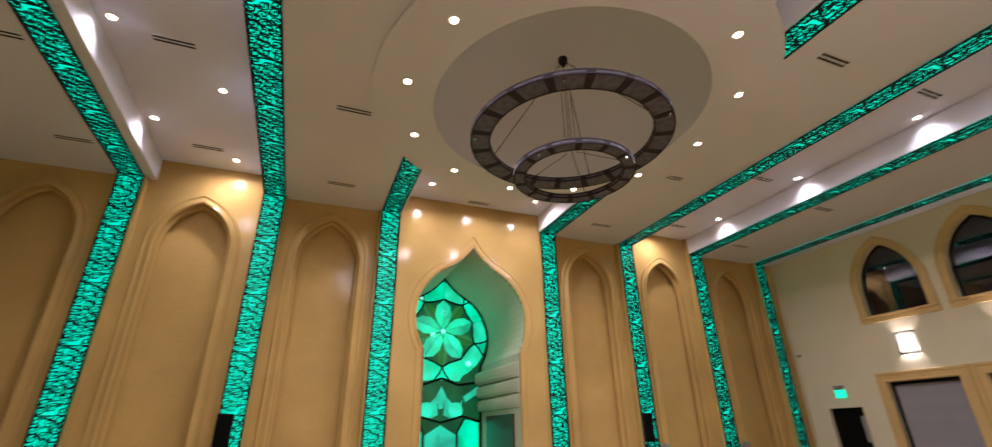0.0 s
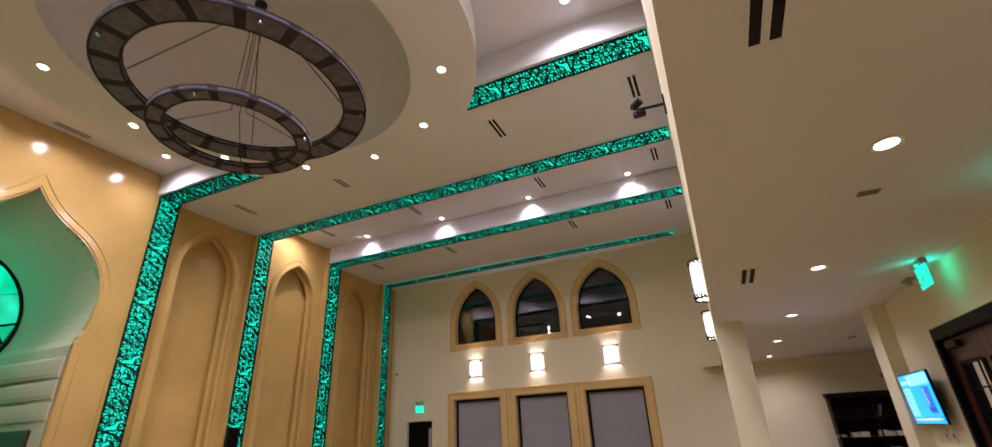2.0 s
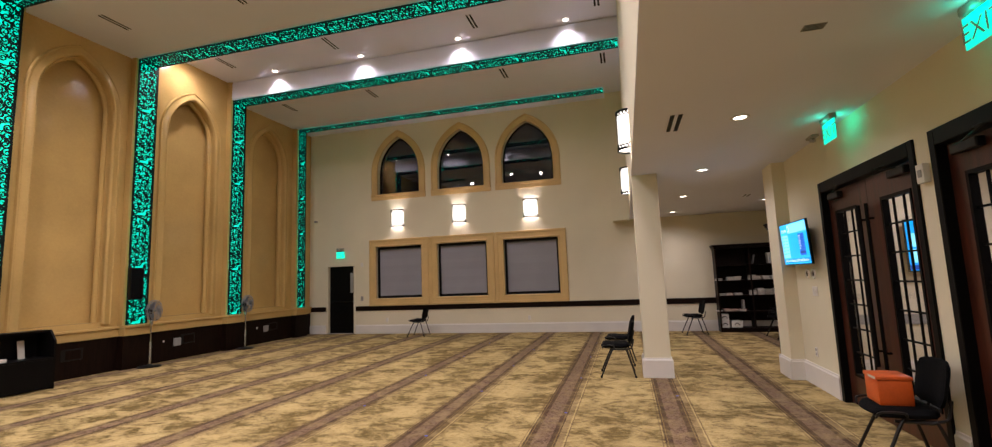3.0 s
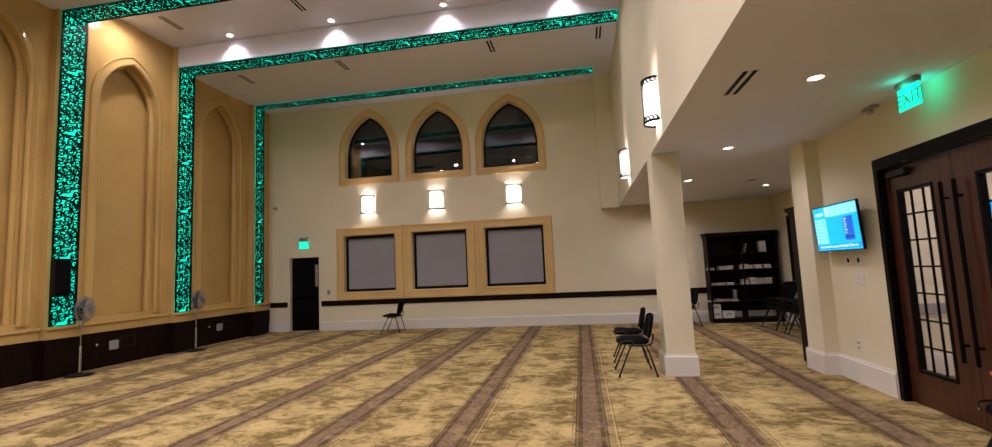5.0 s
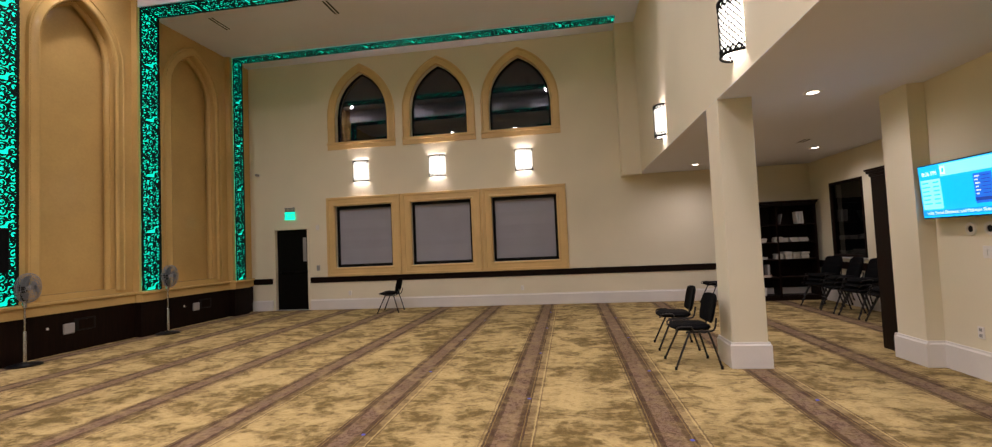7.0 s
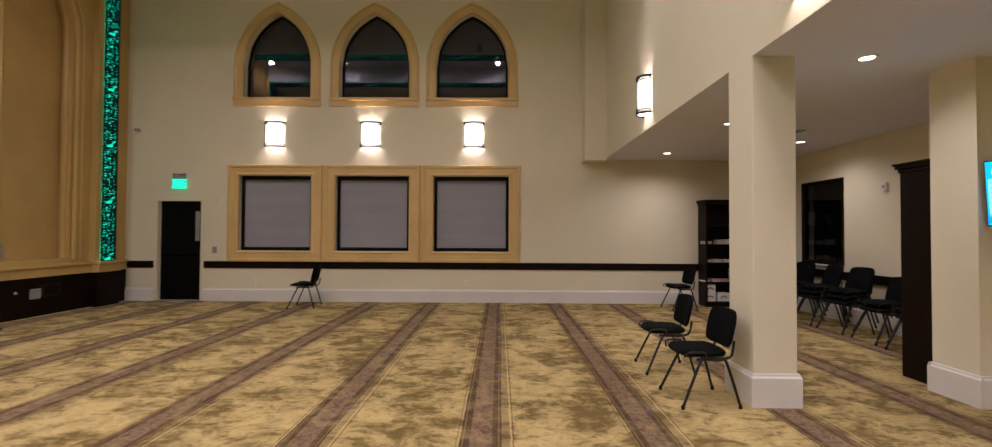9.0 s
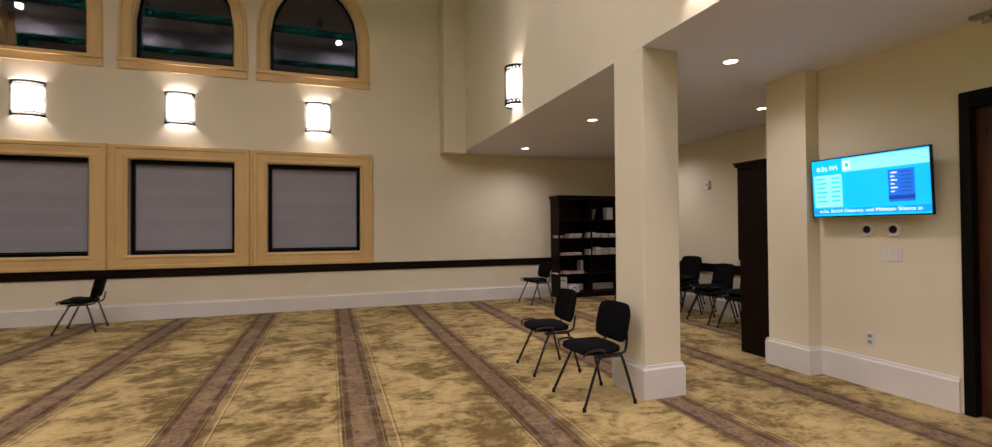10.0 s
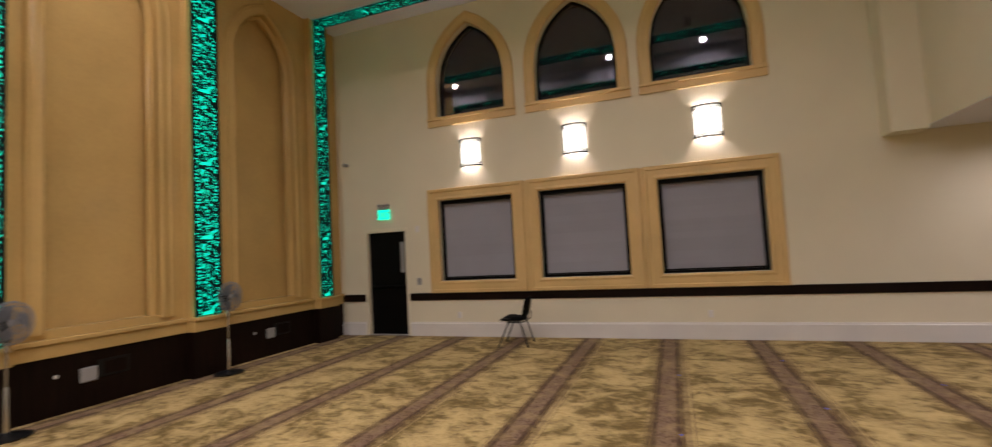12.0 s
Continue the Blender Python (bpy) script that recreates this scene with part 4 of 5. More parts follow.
for q, f in ((0.32, 3.5), (1.17, -0.85), (1.15, 2.2), (0.55, 1.5)):
    part("lamp_glow", lathe(bmesh.new(), [(0.001, -0.012), (0.05, -0.010), (0.07, 0.0)], 14), HOT_PANE, sg, "bright lamp behind the pane").matrix_basis = pose(polar(q, f)[0], YG - 0.034, polar(q, f)[1], 90)
part("rosette_hub", lathe(bmesh.new(), [(0.001, -0.03), (0.05, -0.02), (0.06, 0.0)], 16), HOT_PANE, sg).matrix_basis = pose(XC, YG - 0.04, ZR, 90)
lead([(u, v) for u, v in rim], 0.04, 0.02)
lead([(XC - 1.13, 3.02), (XC - 0.5, 2.93), (XC, 3.10), (XC + 0.5, 2.93), (XC + 1.13, 3.02)], 0.035)
lead([(XC - 1.13, 1.98), (XC - 0.6, 2.12), (XC, 1.96), (XC + 0.6, 2.12), (XC + 1.13, 1.98)], 0.03)
for s in (-1, 1):
    pane([(XC + s * 0.08, 2.15), (XC + s * 0.12, 2.62), (XC + s * 0.45, 2.35), (XC + s * 0.62, 2.55), (XC + s * 0.55, 2.22), (XC + s * 0.3, 2.05)][::s], TEAL_PANE, 0.02, "lily_pane")
    pane([(XC + s * 0.62, 2.62), (XC + s * 1.08, 2.92), (XC + s * 1.08, 2.72), (XC + s * 0.7, 2.48)][::s], TEAL_PANE, 0.02, "leaf_pane")
    pane([(XC + s * 0.52, 0.5), (XC + s * 0.50, 1.7), (XC + s * 0.7, 2.04), (XC + s * 1.08, 1.95), (XC + s * 1.08, 0.5)][::s], GREEN_PANE, 0.02, "side_pane")
    lead([(XC + s * 0.47, 0.05), (XC + s * 0.46, 1.7), (XC + s * 0.66, 2.08)], 0.022)
    p = (XC + s * 0.42, 2.28)
    pane([(p[0] + 0.2 * math.cos(q), p[1] + 0.2 * math.sin(q)) for q in [math.pi / 5 * j for j in range(10)]], LIGHT_PANE, 0.03, "round_pane")
    p = (XC + s * 0.42, 3.16)
    pane([(p[0] + 0.17 * math.cos(q), p[1] + 0.15 * math.sin(q)) for q in [math.pi / 3 * j for j in range(6)]], LIGHT_PANE, 0.03, "round_pane")
    for v in (2.28, 3.16):
        part("lamp_glow", lathe(bmesh.new(), [(0.001, -0.012), (0.04, -0.010), (0.055, 0.0)], 14), HOT_PANE, sg, "bright lamp behind the pane").matrix_basis = pose(XC + s * 0.42, YG - 0.032, v, 90)
pane([(XC - 0.43, 0.2), (XC + 0.43, 0.2), (XC + 0.43, 1.65), (XC, 1.9), (XC - 0.43, 1.65)], TEAL_PANE, 0.02, "centre_pane")
pane([(XC - 0.05, 2.3), (XC + 0.05, 2.3), (XC + 0.14, 2.62), (XC, 2.9), (XC - 0.14, 2.62)], TEAL_PANE, 0.025, "bud_pane")
structure("wall_niche_back", boxes((XC - 1.6, XC + 1.6, YG + 0.02, YG + 0.1, 0, 6.3)), BLACK, "dark wall behind the stained glass", "wall")
for s in (-1, 1):
    bm = bmesh.new()
    for z0, z1, w in ((2.90, 3.26, 0.22), (2.55, 2.87, 0.18), (2.22, 2.52, 0.14)):
        # slabs that swell from the jamb towards the glass, with a rounded nose
        nose = [(0.0, z1), (0.75, z1 - 0.01), (0.95, z1 - 0.06), (1.0, (z0 + z1) / 2), (0.93, z0 + 0.08), (0.70, z0 + 0.02), (0.0, z0)]
        ends = []
        for y, k in ((YN + 0.06, 0.12), (YN + 0.9, 0.5), (YG - 0.08, 1.0)):
            ends.append([bm.verts.new((XC + s * (1.169 - w * k * f), y, v)) for f, v in nose])
        for p, q in zip(ends, ends[1:]):
            for i in range(len(nose) - 1):
                bm.faces.new((p[i], p[i + 1], q[i + 1], q[i]))
        bm.faces.new(ends[0])
        bm.faces.new(ends[-1])
    structure("trim_corbel", bm, NICHE, "three stepped plaster corbels in the niche", "corbel")
    x0, x1 = sorted((XC + s * 1.13, XC + s * 1.168))
    structure("trim_niche_opening", boxes((x0, x1, YN + 0.4, YG - 0.5, 0.0, 2.10)), REDWOOD, "brown wood side door in the niche", "side door")
# added green fill for the glow of the glass; no fixture hangs here
point("niche_lamp", (XC, YG - 0.5, 4.4), 9, (0.05, 1.0, 0.6), 0.4)

# ---- chandelier ----
ch = thing("chandelier", "unlit two-tier ring chandelier of dark bronze and smoked panels", "chandelier", at=pose(XC, YC, 0))
for z, R, n in ((6.12, 1.67, 18), (5.47, 0.97, 14)):
    r, h = 0.81 * R, 0.07
    ring = part("ring", solid_rings(bmesh.new(), (0, 0), r, R, z, z + h, 80), IRON, ch, "wide flat bronze ring", True)
    for q in (r, R):
        part("hoop", solid_rings(bmesh.new(), (0, 0), q - 0.008, q + 0.008, z - 0.010, z + 0.010, 80), IRON, ring, "dark bronze hoop", True)
        part("hoop", solid_rings(bmesh.new(), (0, 0), q - 0.008, q + 0.008, z + h - 0.010, z + h + 0.010, 80), IRON, ring, "dark bronze hoop", True)
    bm = bmesh.new()
    a = 2 * math.pi / n * 0.38
    lathe(bm, [(R, z + h - 0.02), (R + 0.006, z + h - 0.02), (R + 0.006, z + 0.02), (R, z + 0.02)], 6, (0, 0), -a, a)
    lathe(bm, [(r + 0.02, z), (r + 0.02, z - 0.006), (R - 0.02, z - 0.006), (R - 0.02, z)], 6, (0, 0), -a, a)
    lathe(bm, [(r, z + 0.02), (r - 0.006, z + 0.02), (r - 0.006, z + h - 0.02), (r, z + h - 0.02)], 6, (0, 0), -a, a)
    first_panel = part("panel", bm, MICA, ring, "unlit smoked panel")
    for k in range(1, n):
        again(first_panel, ring, Matrix.Rotation(2 * math.pi * k / n, 4, "Z"))
    for k in range(5 if R > 1.5 else 4):
        a = 2 * math.pi * (k + 0.3) / (5 if R > 1.5 else 4)
        p = part("puck_lamp", lathe(bmesh.new(), [(0.001, z - 0.06), (0.022, z - 0.06), (0.025, z - 0.007)], 12), CHROME, ring, "small chrome lamp", True)
        p.matrix_basis = Matrix.Translation((R * 0.96 * math.cos(a), R * 0.96 * math.sin(a), 0))
for k in range(4):
    a = math.pi / 4 + math.pi / 2 * k
    part("cable", tube(bmesh.new(), [(0.02 * math.cos(a), 0.02 * math.sin(a), 7.85), (1.45 * math.cos(a), 1.45 * math.sin(a), 6.17)], 0.008, 6), IRON, ch)
    part("cable", tube(bmesh.new(), [(0.07 * math.cos(a), 0.07 * math.sin(a), 7.80), (0.09 * math.cos(a), 0.09 * math.sin(a), 5.9), (0.86 * math.cos(a), 0.86 * math.sin(a), 5.52)], 0.006, 6), IRON, ch)
part("canopy", lathe(bmesh.new(), [(0.001, 7.72), (0.03, 7.73), (0.06, 7.80), (0.085, 7.84), (0.085, 7.93)], 20), IRON, ch, "dark ceiling canopy", True)


# ---- chairs ----
def chair_thing(m, label="black fabric stacking chair with dark tube legs", name="chair"):
    t = thing(name, label, "chair", "black stacking chairs", at=m)
    # faces +y; origin on the floor under the seat's middle
    bm = bmesh.new()
    nu, nv = 14, 12
    layers = []
    for side in (0, 1):
        g = []
        for i in range(nu + 1):
            row = []
            for j in range(nv + 1):
                p, q = -1 + 2 * i / nu, -1 + 2 * j / nv
                k = math.sqrt(max(0.0, 1 - 0.50 * q * q * abs(p) ** 3))
                x, y = 0.245 * p * k * (1 - 0.04 * (1 - q)), 0.01 + 0.225 * q * math.sqrt(max(0.0, 1 - 0.42 * p * p * abs(q) ** 3))
                m = max(abs(p), abs(q))
                e = 1 - m ** 7
                z = 0.465 + 0.030 * e - 0.012 * max(0, q) ** 3 if side else 0.445 - 0.022 * e
                row.append(bm.verts.new((x, y, z)))
            g.append(row)
        for i in range(nu):
            for j in range(nv):
                bm.faces.new((g[i][j], g[i + 1][j], g[i + 1][j + 1], g[i][j + 1]))
        layers.append([g[i][0] for i in range(nu)] + [g[nu][j] for j in range(nv)] + [g[i][nv] for i in range(nu, 0, -1)] + [g[0][j] for j in range(nv, 0, -1)])
    for i in range(len(layers[0])):
        j = (i + 1) % len(layers[0])
        bm.faces.new((layers[0][i], layers[0][j], layers[1][j], layers[1][i]))
    part("seat", bm, FABRIC, t, "padded black fabric seat", True)
    bm = bmesh.new()
    nu, nv = 14, 10
    for side in (0, 1):
        g = []
        for i in range(nu + 1):
            col_ = []
            for j in range(nv + 1):
                a, b_ = -1 + 2 * i / nu, -1 + 2 * j / nv
                k = 1 - 0.16 * abs(a) ** 4
                x = 0.232 * a * (1 - 0.13 * abs(b_) ** 4 * abs(a) ** 2)
                z = 0.662 + 0.165 * b_ * k
                y = -0.215 - 0.22 * (z - 0.5) + 0.035 * a * a + (0.024 if side else -0.022) * (1 - 0.6 * max(abs(a), abs(b_)) ** 6)
                col_.append(bm.verts.new((x, y, z)))
            g.append(col_)
        for i in range(nu):
            for j in range(nv):
                bm.faces.new((g[i][j], g[i + 1][j], g[i + 1][j + 1], g[i][j + 1]))
        rim_ = [g[i][0] for i in range(nu)] + [g[nu][j] for j in range(nv)] + [g[i][nv] for i in range(nu, 0, -1)] + [g[0][j] for j in range(nv, 0, -1)]
        if side == 0:
            first_rim = rim_
    for i in range(len(rim_)):
        j = (i + 1) % len(rim_)
        bm.faces.new((first_rim[i], first_rim[j], rim_[j], rim_[i]))
    part("backrest", bm, FABRIC, t, "padded black fabric backrest", True)
    for s in (-1, 1):
        part("front_leg", tube(bmesh.new(), curved([(s * 0.19, -0.14, 0.415), (s * 0.205, 0.02, 0.414), (s * 0.215, 0.07, 0.392), (s * 0.262, 0.245, 0.015)], 5), 0.0125, 8), STEEL, t, "dark steel tube leg", True)
        part("rear_leg", tube(bmesh.new(), curved([(s * 0.20, 0.10, 0.41), (s * 0.222, -0.10, 0.41), (s * 0.232, -0.15, 0.39), (s * 0.255, -0.26, 0.015)], 5), 0.0125, 8), STEEL, t, "", True)
        part("back_support", tube(bmesh.new(), curved([(s * 0.17, -0.06, 0.412), (s * 0.172, -0.19, 0.415), (s * 0.165, -0.235, 0.45), (s * 0.15, -0.262, 0.56)], 5), 0.0115, 8), STEEL, t, "", True)
        for y in (0.245, -0.26):
            part("foot", lathe(bmesh.new(), [(0.001, 0.0), (0.016, 0.0), (0.016, 0.03), (0.013, 0.035)], 10), BLACKPL, t, "rubber foot").matrix_basis = pose(s * (0.262 if y > 0 else 0.255), y, 0)
    for s in (-1, 1):
        loop = curved([(s * 0.215, 0.03, 0.430), (s * 0.255, 0.045, 0.476), (s * 0.258, 0.12, 0.484), (s * 0.250, 0.195, 0.474), (s * 0.205, 0.21, 0.430)], 4)
        part("linking_loop", tube(bmesh.new(), loop, 0.009, 6), STEEL, t, "dark steel linking loop", True)
    part("crossbar", tube(bmesh.new(), [(-0.21, 0.02, 0.408), (0.21, 0.02, 0.408)], 0.011, 8), STEEL, t)
    return t


base_chair = chair_thing(pose(8.93, 1.49, 0, 0, 0, 2))
for x, y, a, lab in ((9.90, 1.47, -3, ""), (14.17, -0.30, 6, "black fabric chair against the wall beside the bookcase"), (14.15, 7.25, 4, "black fabric chair alone in front of the windows"),
                     (10.62, -2.05, 4, ""), (11.32, -2.10, -6, ""), (12.06, -2.10, 4, ""), (12.68, -2.08, -4, ""), (13.42, -2.10, 12, "")):
    c = copy_thing(base_chair, pose(x, y, 0, 0, 0, a))
    if lab:
        c["label"] = lab
for x, y, a, n in ((10.62, -2.05, 4, 2), (11.32, -2.10, -6, 2), (12.06, -2.10, 4, 3), (12.68, -2.08, -4, 3), (13.42, -2.10, 12, 3)):
    for k in range(1, n):
        c = copy_thing(base_chair, pose(x + 0.004 * k, y - 0.035 * k, 0.085 * k, 0, 0, a))
        c["label"] = "black fabric chair stacked on another chair"
box_chair = copy_thing(base_chair, pose(5.46, -0.67, 0, 0, 0, -6))
box_chair["label"] = "black fabric chair holding an orange box"

# orange box on that chair
ob = thing("storage_box", "orange plastic storage box on a black chair", "storage box", at=pose(5.485, -0.63, 0.494, 0, 0, -4))
part("body", boxes((-0.125, 0.125, -0.11, 0.11, 0.0, 0.185), bevel=0.01), ORANGE, ob, "orange plastic tub", True)
part("lid", boxes((-0.131, 0.131, -0.116, 0.116, 0.185, 0.213), bevel=0.007), ORANGE, ob, "orange lid", True)
part("sticker", boxes((-0.11, 0.02, 0.1165, 0.1175, 0.188, 0.206)), PAPER, ob, "pale label strip")


# ---- bookcases ----
def bookcase(m, w=1.42, h=2.16, dp=0.40, label="dark wood bookcase with half-filled shelves"):
    """Front faces -x locally; y runs along its width."""
    t = thing("bookcase", label, "bookcase", at=m)
    for y in (0, w - 0.035):
        part("side_panel", boxes((0, dp, y, y + 0.035, 0, h - 0.1), bevel=0.003), DARKWOOD, t)
    part("divider", boxes((0.01, dp, w / 2 - 0.016, w / 2 + 0.016, 0.09, h - 0.1)), DARKWOOD, t)
    part("back_panel", boxes((dp - 0.012, dp - 0.002, 0.035, w - 0.035, 0.09, h - 0.1)), DARKWOOD, t)
    part("plinth", boxes((0.0, dp, 0.036, w - 0.036, 0, 0.09)), DARKWOOD, t)
    for z in SHELF_Z[1:]:
        for y0, y1 in ((0.036, w / 2 - 0.017), (w / 2 + 0.017, w - 0.036)):
            part("shelf", boxes((0.012, dp - 0.013, y0, y1, z - 0.025, z)), DARKWOOD, t)
    for y0, y1 in ((0.036, w / 2 - 0.017), (w / 2 + 0.017, w - 0.036)):
        part("shelf", boxes((0.012, dp - 0.013, y0, y1, 0.091, 0.11)), DARKWOOD, t)
    bm = boxes((-0.015, dp, -0.015, w + 0.015, h - 0.1, h - 0.06), (-0.035, dp, -0.035, w + 0.035, h - 0.058, h - 0.025), (-0.05, dp, -0.05, w + 0.05, h - 0.023, h), bevel=0.006)
    part("cornice", bm, DARKWOOD, t, "stepped crown moulding")
    return t


SHELF_Z = [0.11, 0.52, 0.92, 1.30, 1.70]
SX, SY = 14.43, -2.59
bookcase(pose(SX, SY, 0), 1.62, 2.22)
RB = random.Random(11)
TINTS = [material("book_cover_%s" % n, c, 0.6, var=0.1, fine=60, bump=0.1) for n, c in
         (("cream", (0.55, 0.50, 0.42)), ("pink", (0.42, 0.20, 0.17)), ("grey", (0.30, 0.29, 0.28)), ("green", (0.30, 0.32, 0.22)), ("white", (0.68, 0.66, 0.62)), ("brown", (0.10, 0.06, 0.04)))]


def flat_book(x, y, z, w, d, h, mat, a=0.0, label="closed book lying flat on a dark shelf"):
    t = thing("book", label, "book", "shelved books", at=pose(x, y, z, 0, 0, a))
    part("page_block", boxes((-d / 2 + 0.004, d / 2 - 0.004, -w / 2 + 0.004, w / 2, 0.004, h - 0.004)), PAPER, t)
    part("cover", boxes((-d / 2, d / 2, -w / 2, w / 2, 0, 0.004), (-d / 2, d / 2, -w / 2, w / 2, h - 0.004, h), (-d / 2, d / 2, -w / 2 - 0.004, -w / 2, 0, h)), mat, t)


def stand_book(x, y, z, w, h, th, mat, lean=0.0):
    t = thing("book", "upright book on a dark shelf", "book", "shelved books", at=pose(x, y, z, lean, 0, 0))
    part("page_block", boxes((-w / 2 + 0.003, w / 2 - 0.004, -th / 2 + 0.004, th / 2 - 0.004, 0.003, h - 0.004)), PAPER, t)
    part("cover", boxes((-w / 2, w / 2, -th / 2, -th / 2 + 0.004, 0, h), (-w / 2, w / 2, th / 2 - 0.004, th / 2, 0, h), (-w / 2 - 0.004, -w / 2, -th / 2, th / 2, 0, h)), mat, t)


def stack(y, z, n, mats, w=0.15):
    zz = z
    for k in range(n):
        h = RB.uniform(0.022, 0.036)
        flat_book(SX + 0.14 + RB.uniform(-0.02, 0.02), y + RB.uniform(-0.01, 0.01), zz, w, 0.21, h, TINTS[RB.choice(mats)], RB.uniform(-4, 4))
        zz += h + 0.0005


for y in (-1.468, -1.308):
    stack(y, SHELF_Z[3], 3, (0, 4, 2))
stack(-1.034, SHELF_Z[3], 2, (5,))
for y in (-1.924, -2.129, -2.335):
    stack(y, SHELF_Z[3], 3, (4, 0))
stack(-1.81, SHELF_Z[3], 4, (4, 0))
for y in (-1.091, -1.239):
    stack(y, SHELF_Z[2], 2, (1, 2))
stack(-1.456, SHELF_Z[2], 2, (4,))
stack(-1.798, SHELF_Z[2], 4, (2, 0))
for y in (-1.981, -2.152, -2.335):
    stack(y, SHELF_Z[2], 5, (3, 4))
for y in (-1.171, -1.354, -1.525):
    stack(y, SHELF_Z[1], 2, (1, 1, 0))
stack(-0.977, SHELF_Z[1], 1, (4,))
for k in range(3):
    stand_book(SX + 0.14, -2.232 - 0.052 * k, SHELF_Z[4], 0.18, 0.27, 0.034, TINTS[4], -3)
stand_book(SX + 0.14, -1.855, SHELF_Z[4], 0.16, 0.24, 0.02, TINTS[2], 14)
stand_book(SX + 0.14, -1.555, SHELF_Z[1], 0.18, 0.28, 0.05, TINTS[2])


def carton(x, y, z, w=0.21, h=0.17):
    t = thing("carton", "small white carton with a dark arch mark on the lowest shelf", "carton", "white cartons", at=pose(x, y, z))
    part("body", boxes((0, 0.22, -w / 2, w / 2, 0, h), bevel=0.004), TINTS[4], t)
    bm = bmesh.new()
    pts = [(-0.001, 0.055 * math.cos(math.pi * i / 10), 0.06 + 0.05 * math.sin(math.pi * i / 10)) for i in range(11)]
    tube(bm, pts, 0.009, 5)
    part("mark", bm, BLACK, t, "dark printed arch")


carton(SX + 0.05, -1.08, 0.111)
carton(SX + 0.05, -1.08, 0.2825)
carton(SX + 0.05, -1.36, 0.111, 0.26, 0.17)
tall = bookcase(pose(9.70, -1.02, 0, 0, 0, 180), 1.40, 2.275, 0.395, "tall dark wood bookcase against the alcove side wall")


# ---- television on the south wall ----
def television(m, w, h, label):
    t = thing("television", label, "television", at=m)
    part("bezel", boxes((-w / 2, w / 2, -0.03, 0.0, -h / 2, h / 2), bevel=0.006), BLACKPL, t, "thin black bezel")
    part("housing", boxes((-w * 0.35, w * 0.35, -0.075, -0.03, -h * 0.4, h * 0.25), bevel=0.02), BLACKPL, t)
    part("bracket", boxes((-0.12, 0.12, -0.15, -0.075, -0.14, 0.10)), STEEL, t, "dark wall bracket")
    return t


tv = television(pose(8.195, -0.925, 1.870, -3, 0, 0), 1.015, 0.57, "wall television showing a bright blue notice screen")
TW, TH = 0.993, 0.546


def screen(name, x0, x1, z0, z1, mat, y=0.002, parent=None):
    return part(name, boxes((x0, x1, y - 0.0015, y, z0, z1)), mat, parent or tv)


flip = pose(0, 0, 0, 90, 0, 180)      # text that reads from +y
# the picture's left is +x here
def sx(f):
    return TW / 2 - TW * f


def sz(f):
    return TH / 2 - TH * f


def area(name, f0, f1, g0, g1, mat, y):
    return screen(name, sx(f1), sx(f0), sz(g1), sz(g0), mat, y)


area("screen", 0.0, 1.0, 0.0, 1.0, SCREEN_CYAN, 0.002)
area("header", 0.30, 1.0, 0.02, 0.24, SCREEN_PALE, 0.0045)
area("clock_panel", 0.02, 0.29, 0.05, 0.24, SCREEN_CYAN, 0.0045)
area("list_panel", 0.02, 0.29, 0.27, 0.84, SCREEN_PALE, 0.0045)
area("poster", 0.69, 0.89, 0.29, 0.80, SCREEN_BLUE, 0.0045)
area("poster_strip", 0.69, 0.89, 0.70, 0.76, SCREEN_NAVY, 0.007)
area("ticker", 0.0, 1.0, 0.865, 0.965, SCREEN_TICK, 0.0045)
for k in range(6):
    area("list_line", 0.04, 0.15 if k % 2 else 0.13, 0.32 + 0.08 * k, 0.345 + 0.08 * k, SCREEN_CYAN, 0.007)
    area("list_line", 0.19, 0.27, 0.32 + 0.08 * k, 0.345 + 0.08 * k, SCREEN_CYAN, 0.007)
    area("poster_line", 0.71, 0.74 if k % 2 else 0.76, 0.33 + 0.06 * k, 0.35 + 0.06 * k, SCREEN_WHITE, 0.007)
    area("poster_line", 0.78, 0.87, 0.33 + 0.06 * k, 0.345 + 0.06 * k, SCREEN_NAVY, 0.007)
area("emblem", 0.31, 0.37, 0.06, 0.20, SCREEN_WHITE, 0.007)
area("emblem_mark", 0.33, 0.36, 0.09, 0.17, SCREEN_CYAN, 0.0095)
lettering("clock", "8:26 PM", 0.062, SCREEN_WHITE, tv, Matrix.Translation((sx(0.155), 0.006, sz(0.195))) @ flip)
lettering("ticker_words", "ocks, Social Distance, and Maintain Silence in", 0.048, SCREEN_WHITE, tv, Matrix.Translation((sx(0.5), 0.006, sz(0.94))) @ flip)

# screen in the lobby
lt = television(pose(8.60, -2.66, 1.785, 0, 0, 90), 0.60, 0.70, "wide blue information screen seen through the door glass")
part("screen", boxes((-0.285, 0.285, 0.0005, 0.002, -0.335, 0.335)), SCREEN_TICK, lt)
for r in range(2):
    for c in range(3):
        part("card", boxes((-0.265 + 0.18 * c, -0.10 + 0.18 * c, 0.003, 0.0045, -0.02 - 0.21 * r, 0.16 - 0.21 * r)), SCREEN_PALE, lt)
lettering("clock", "8:26 PM", 0.115, SCREEN_WHITE, lt, Matrix.Translation((0, 0.005, 0.21)) @ flip)
part("ticker", boxes((-0.285, 0.285, 0.003, 0.0045, -0.325, -0.26)), SCREEN_NAVY, lt)


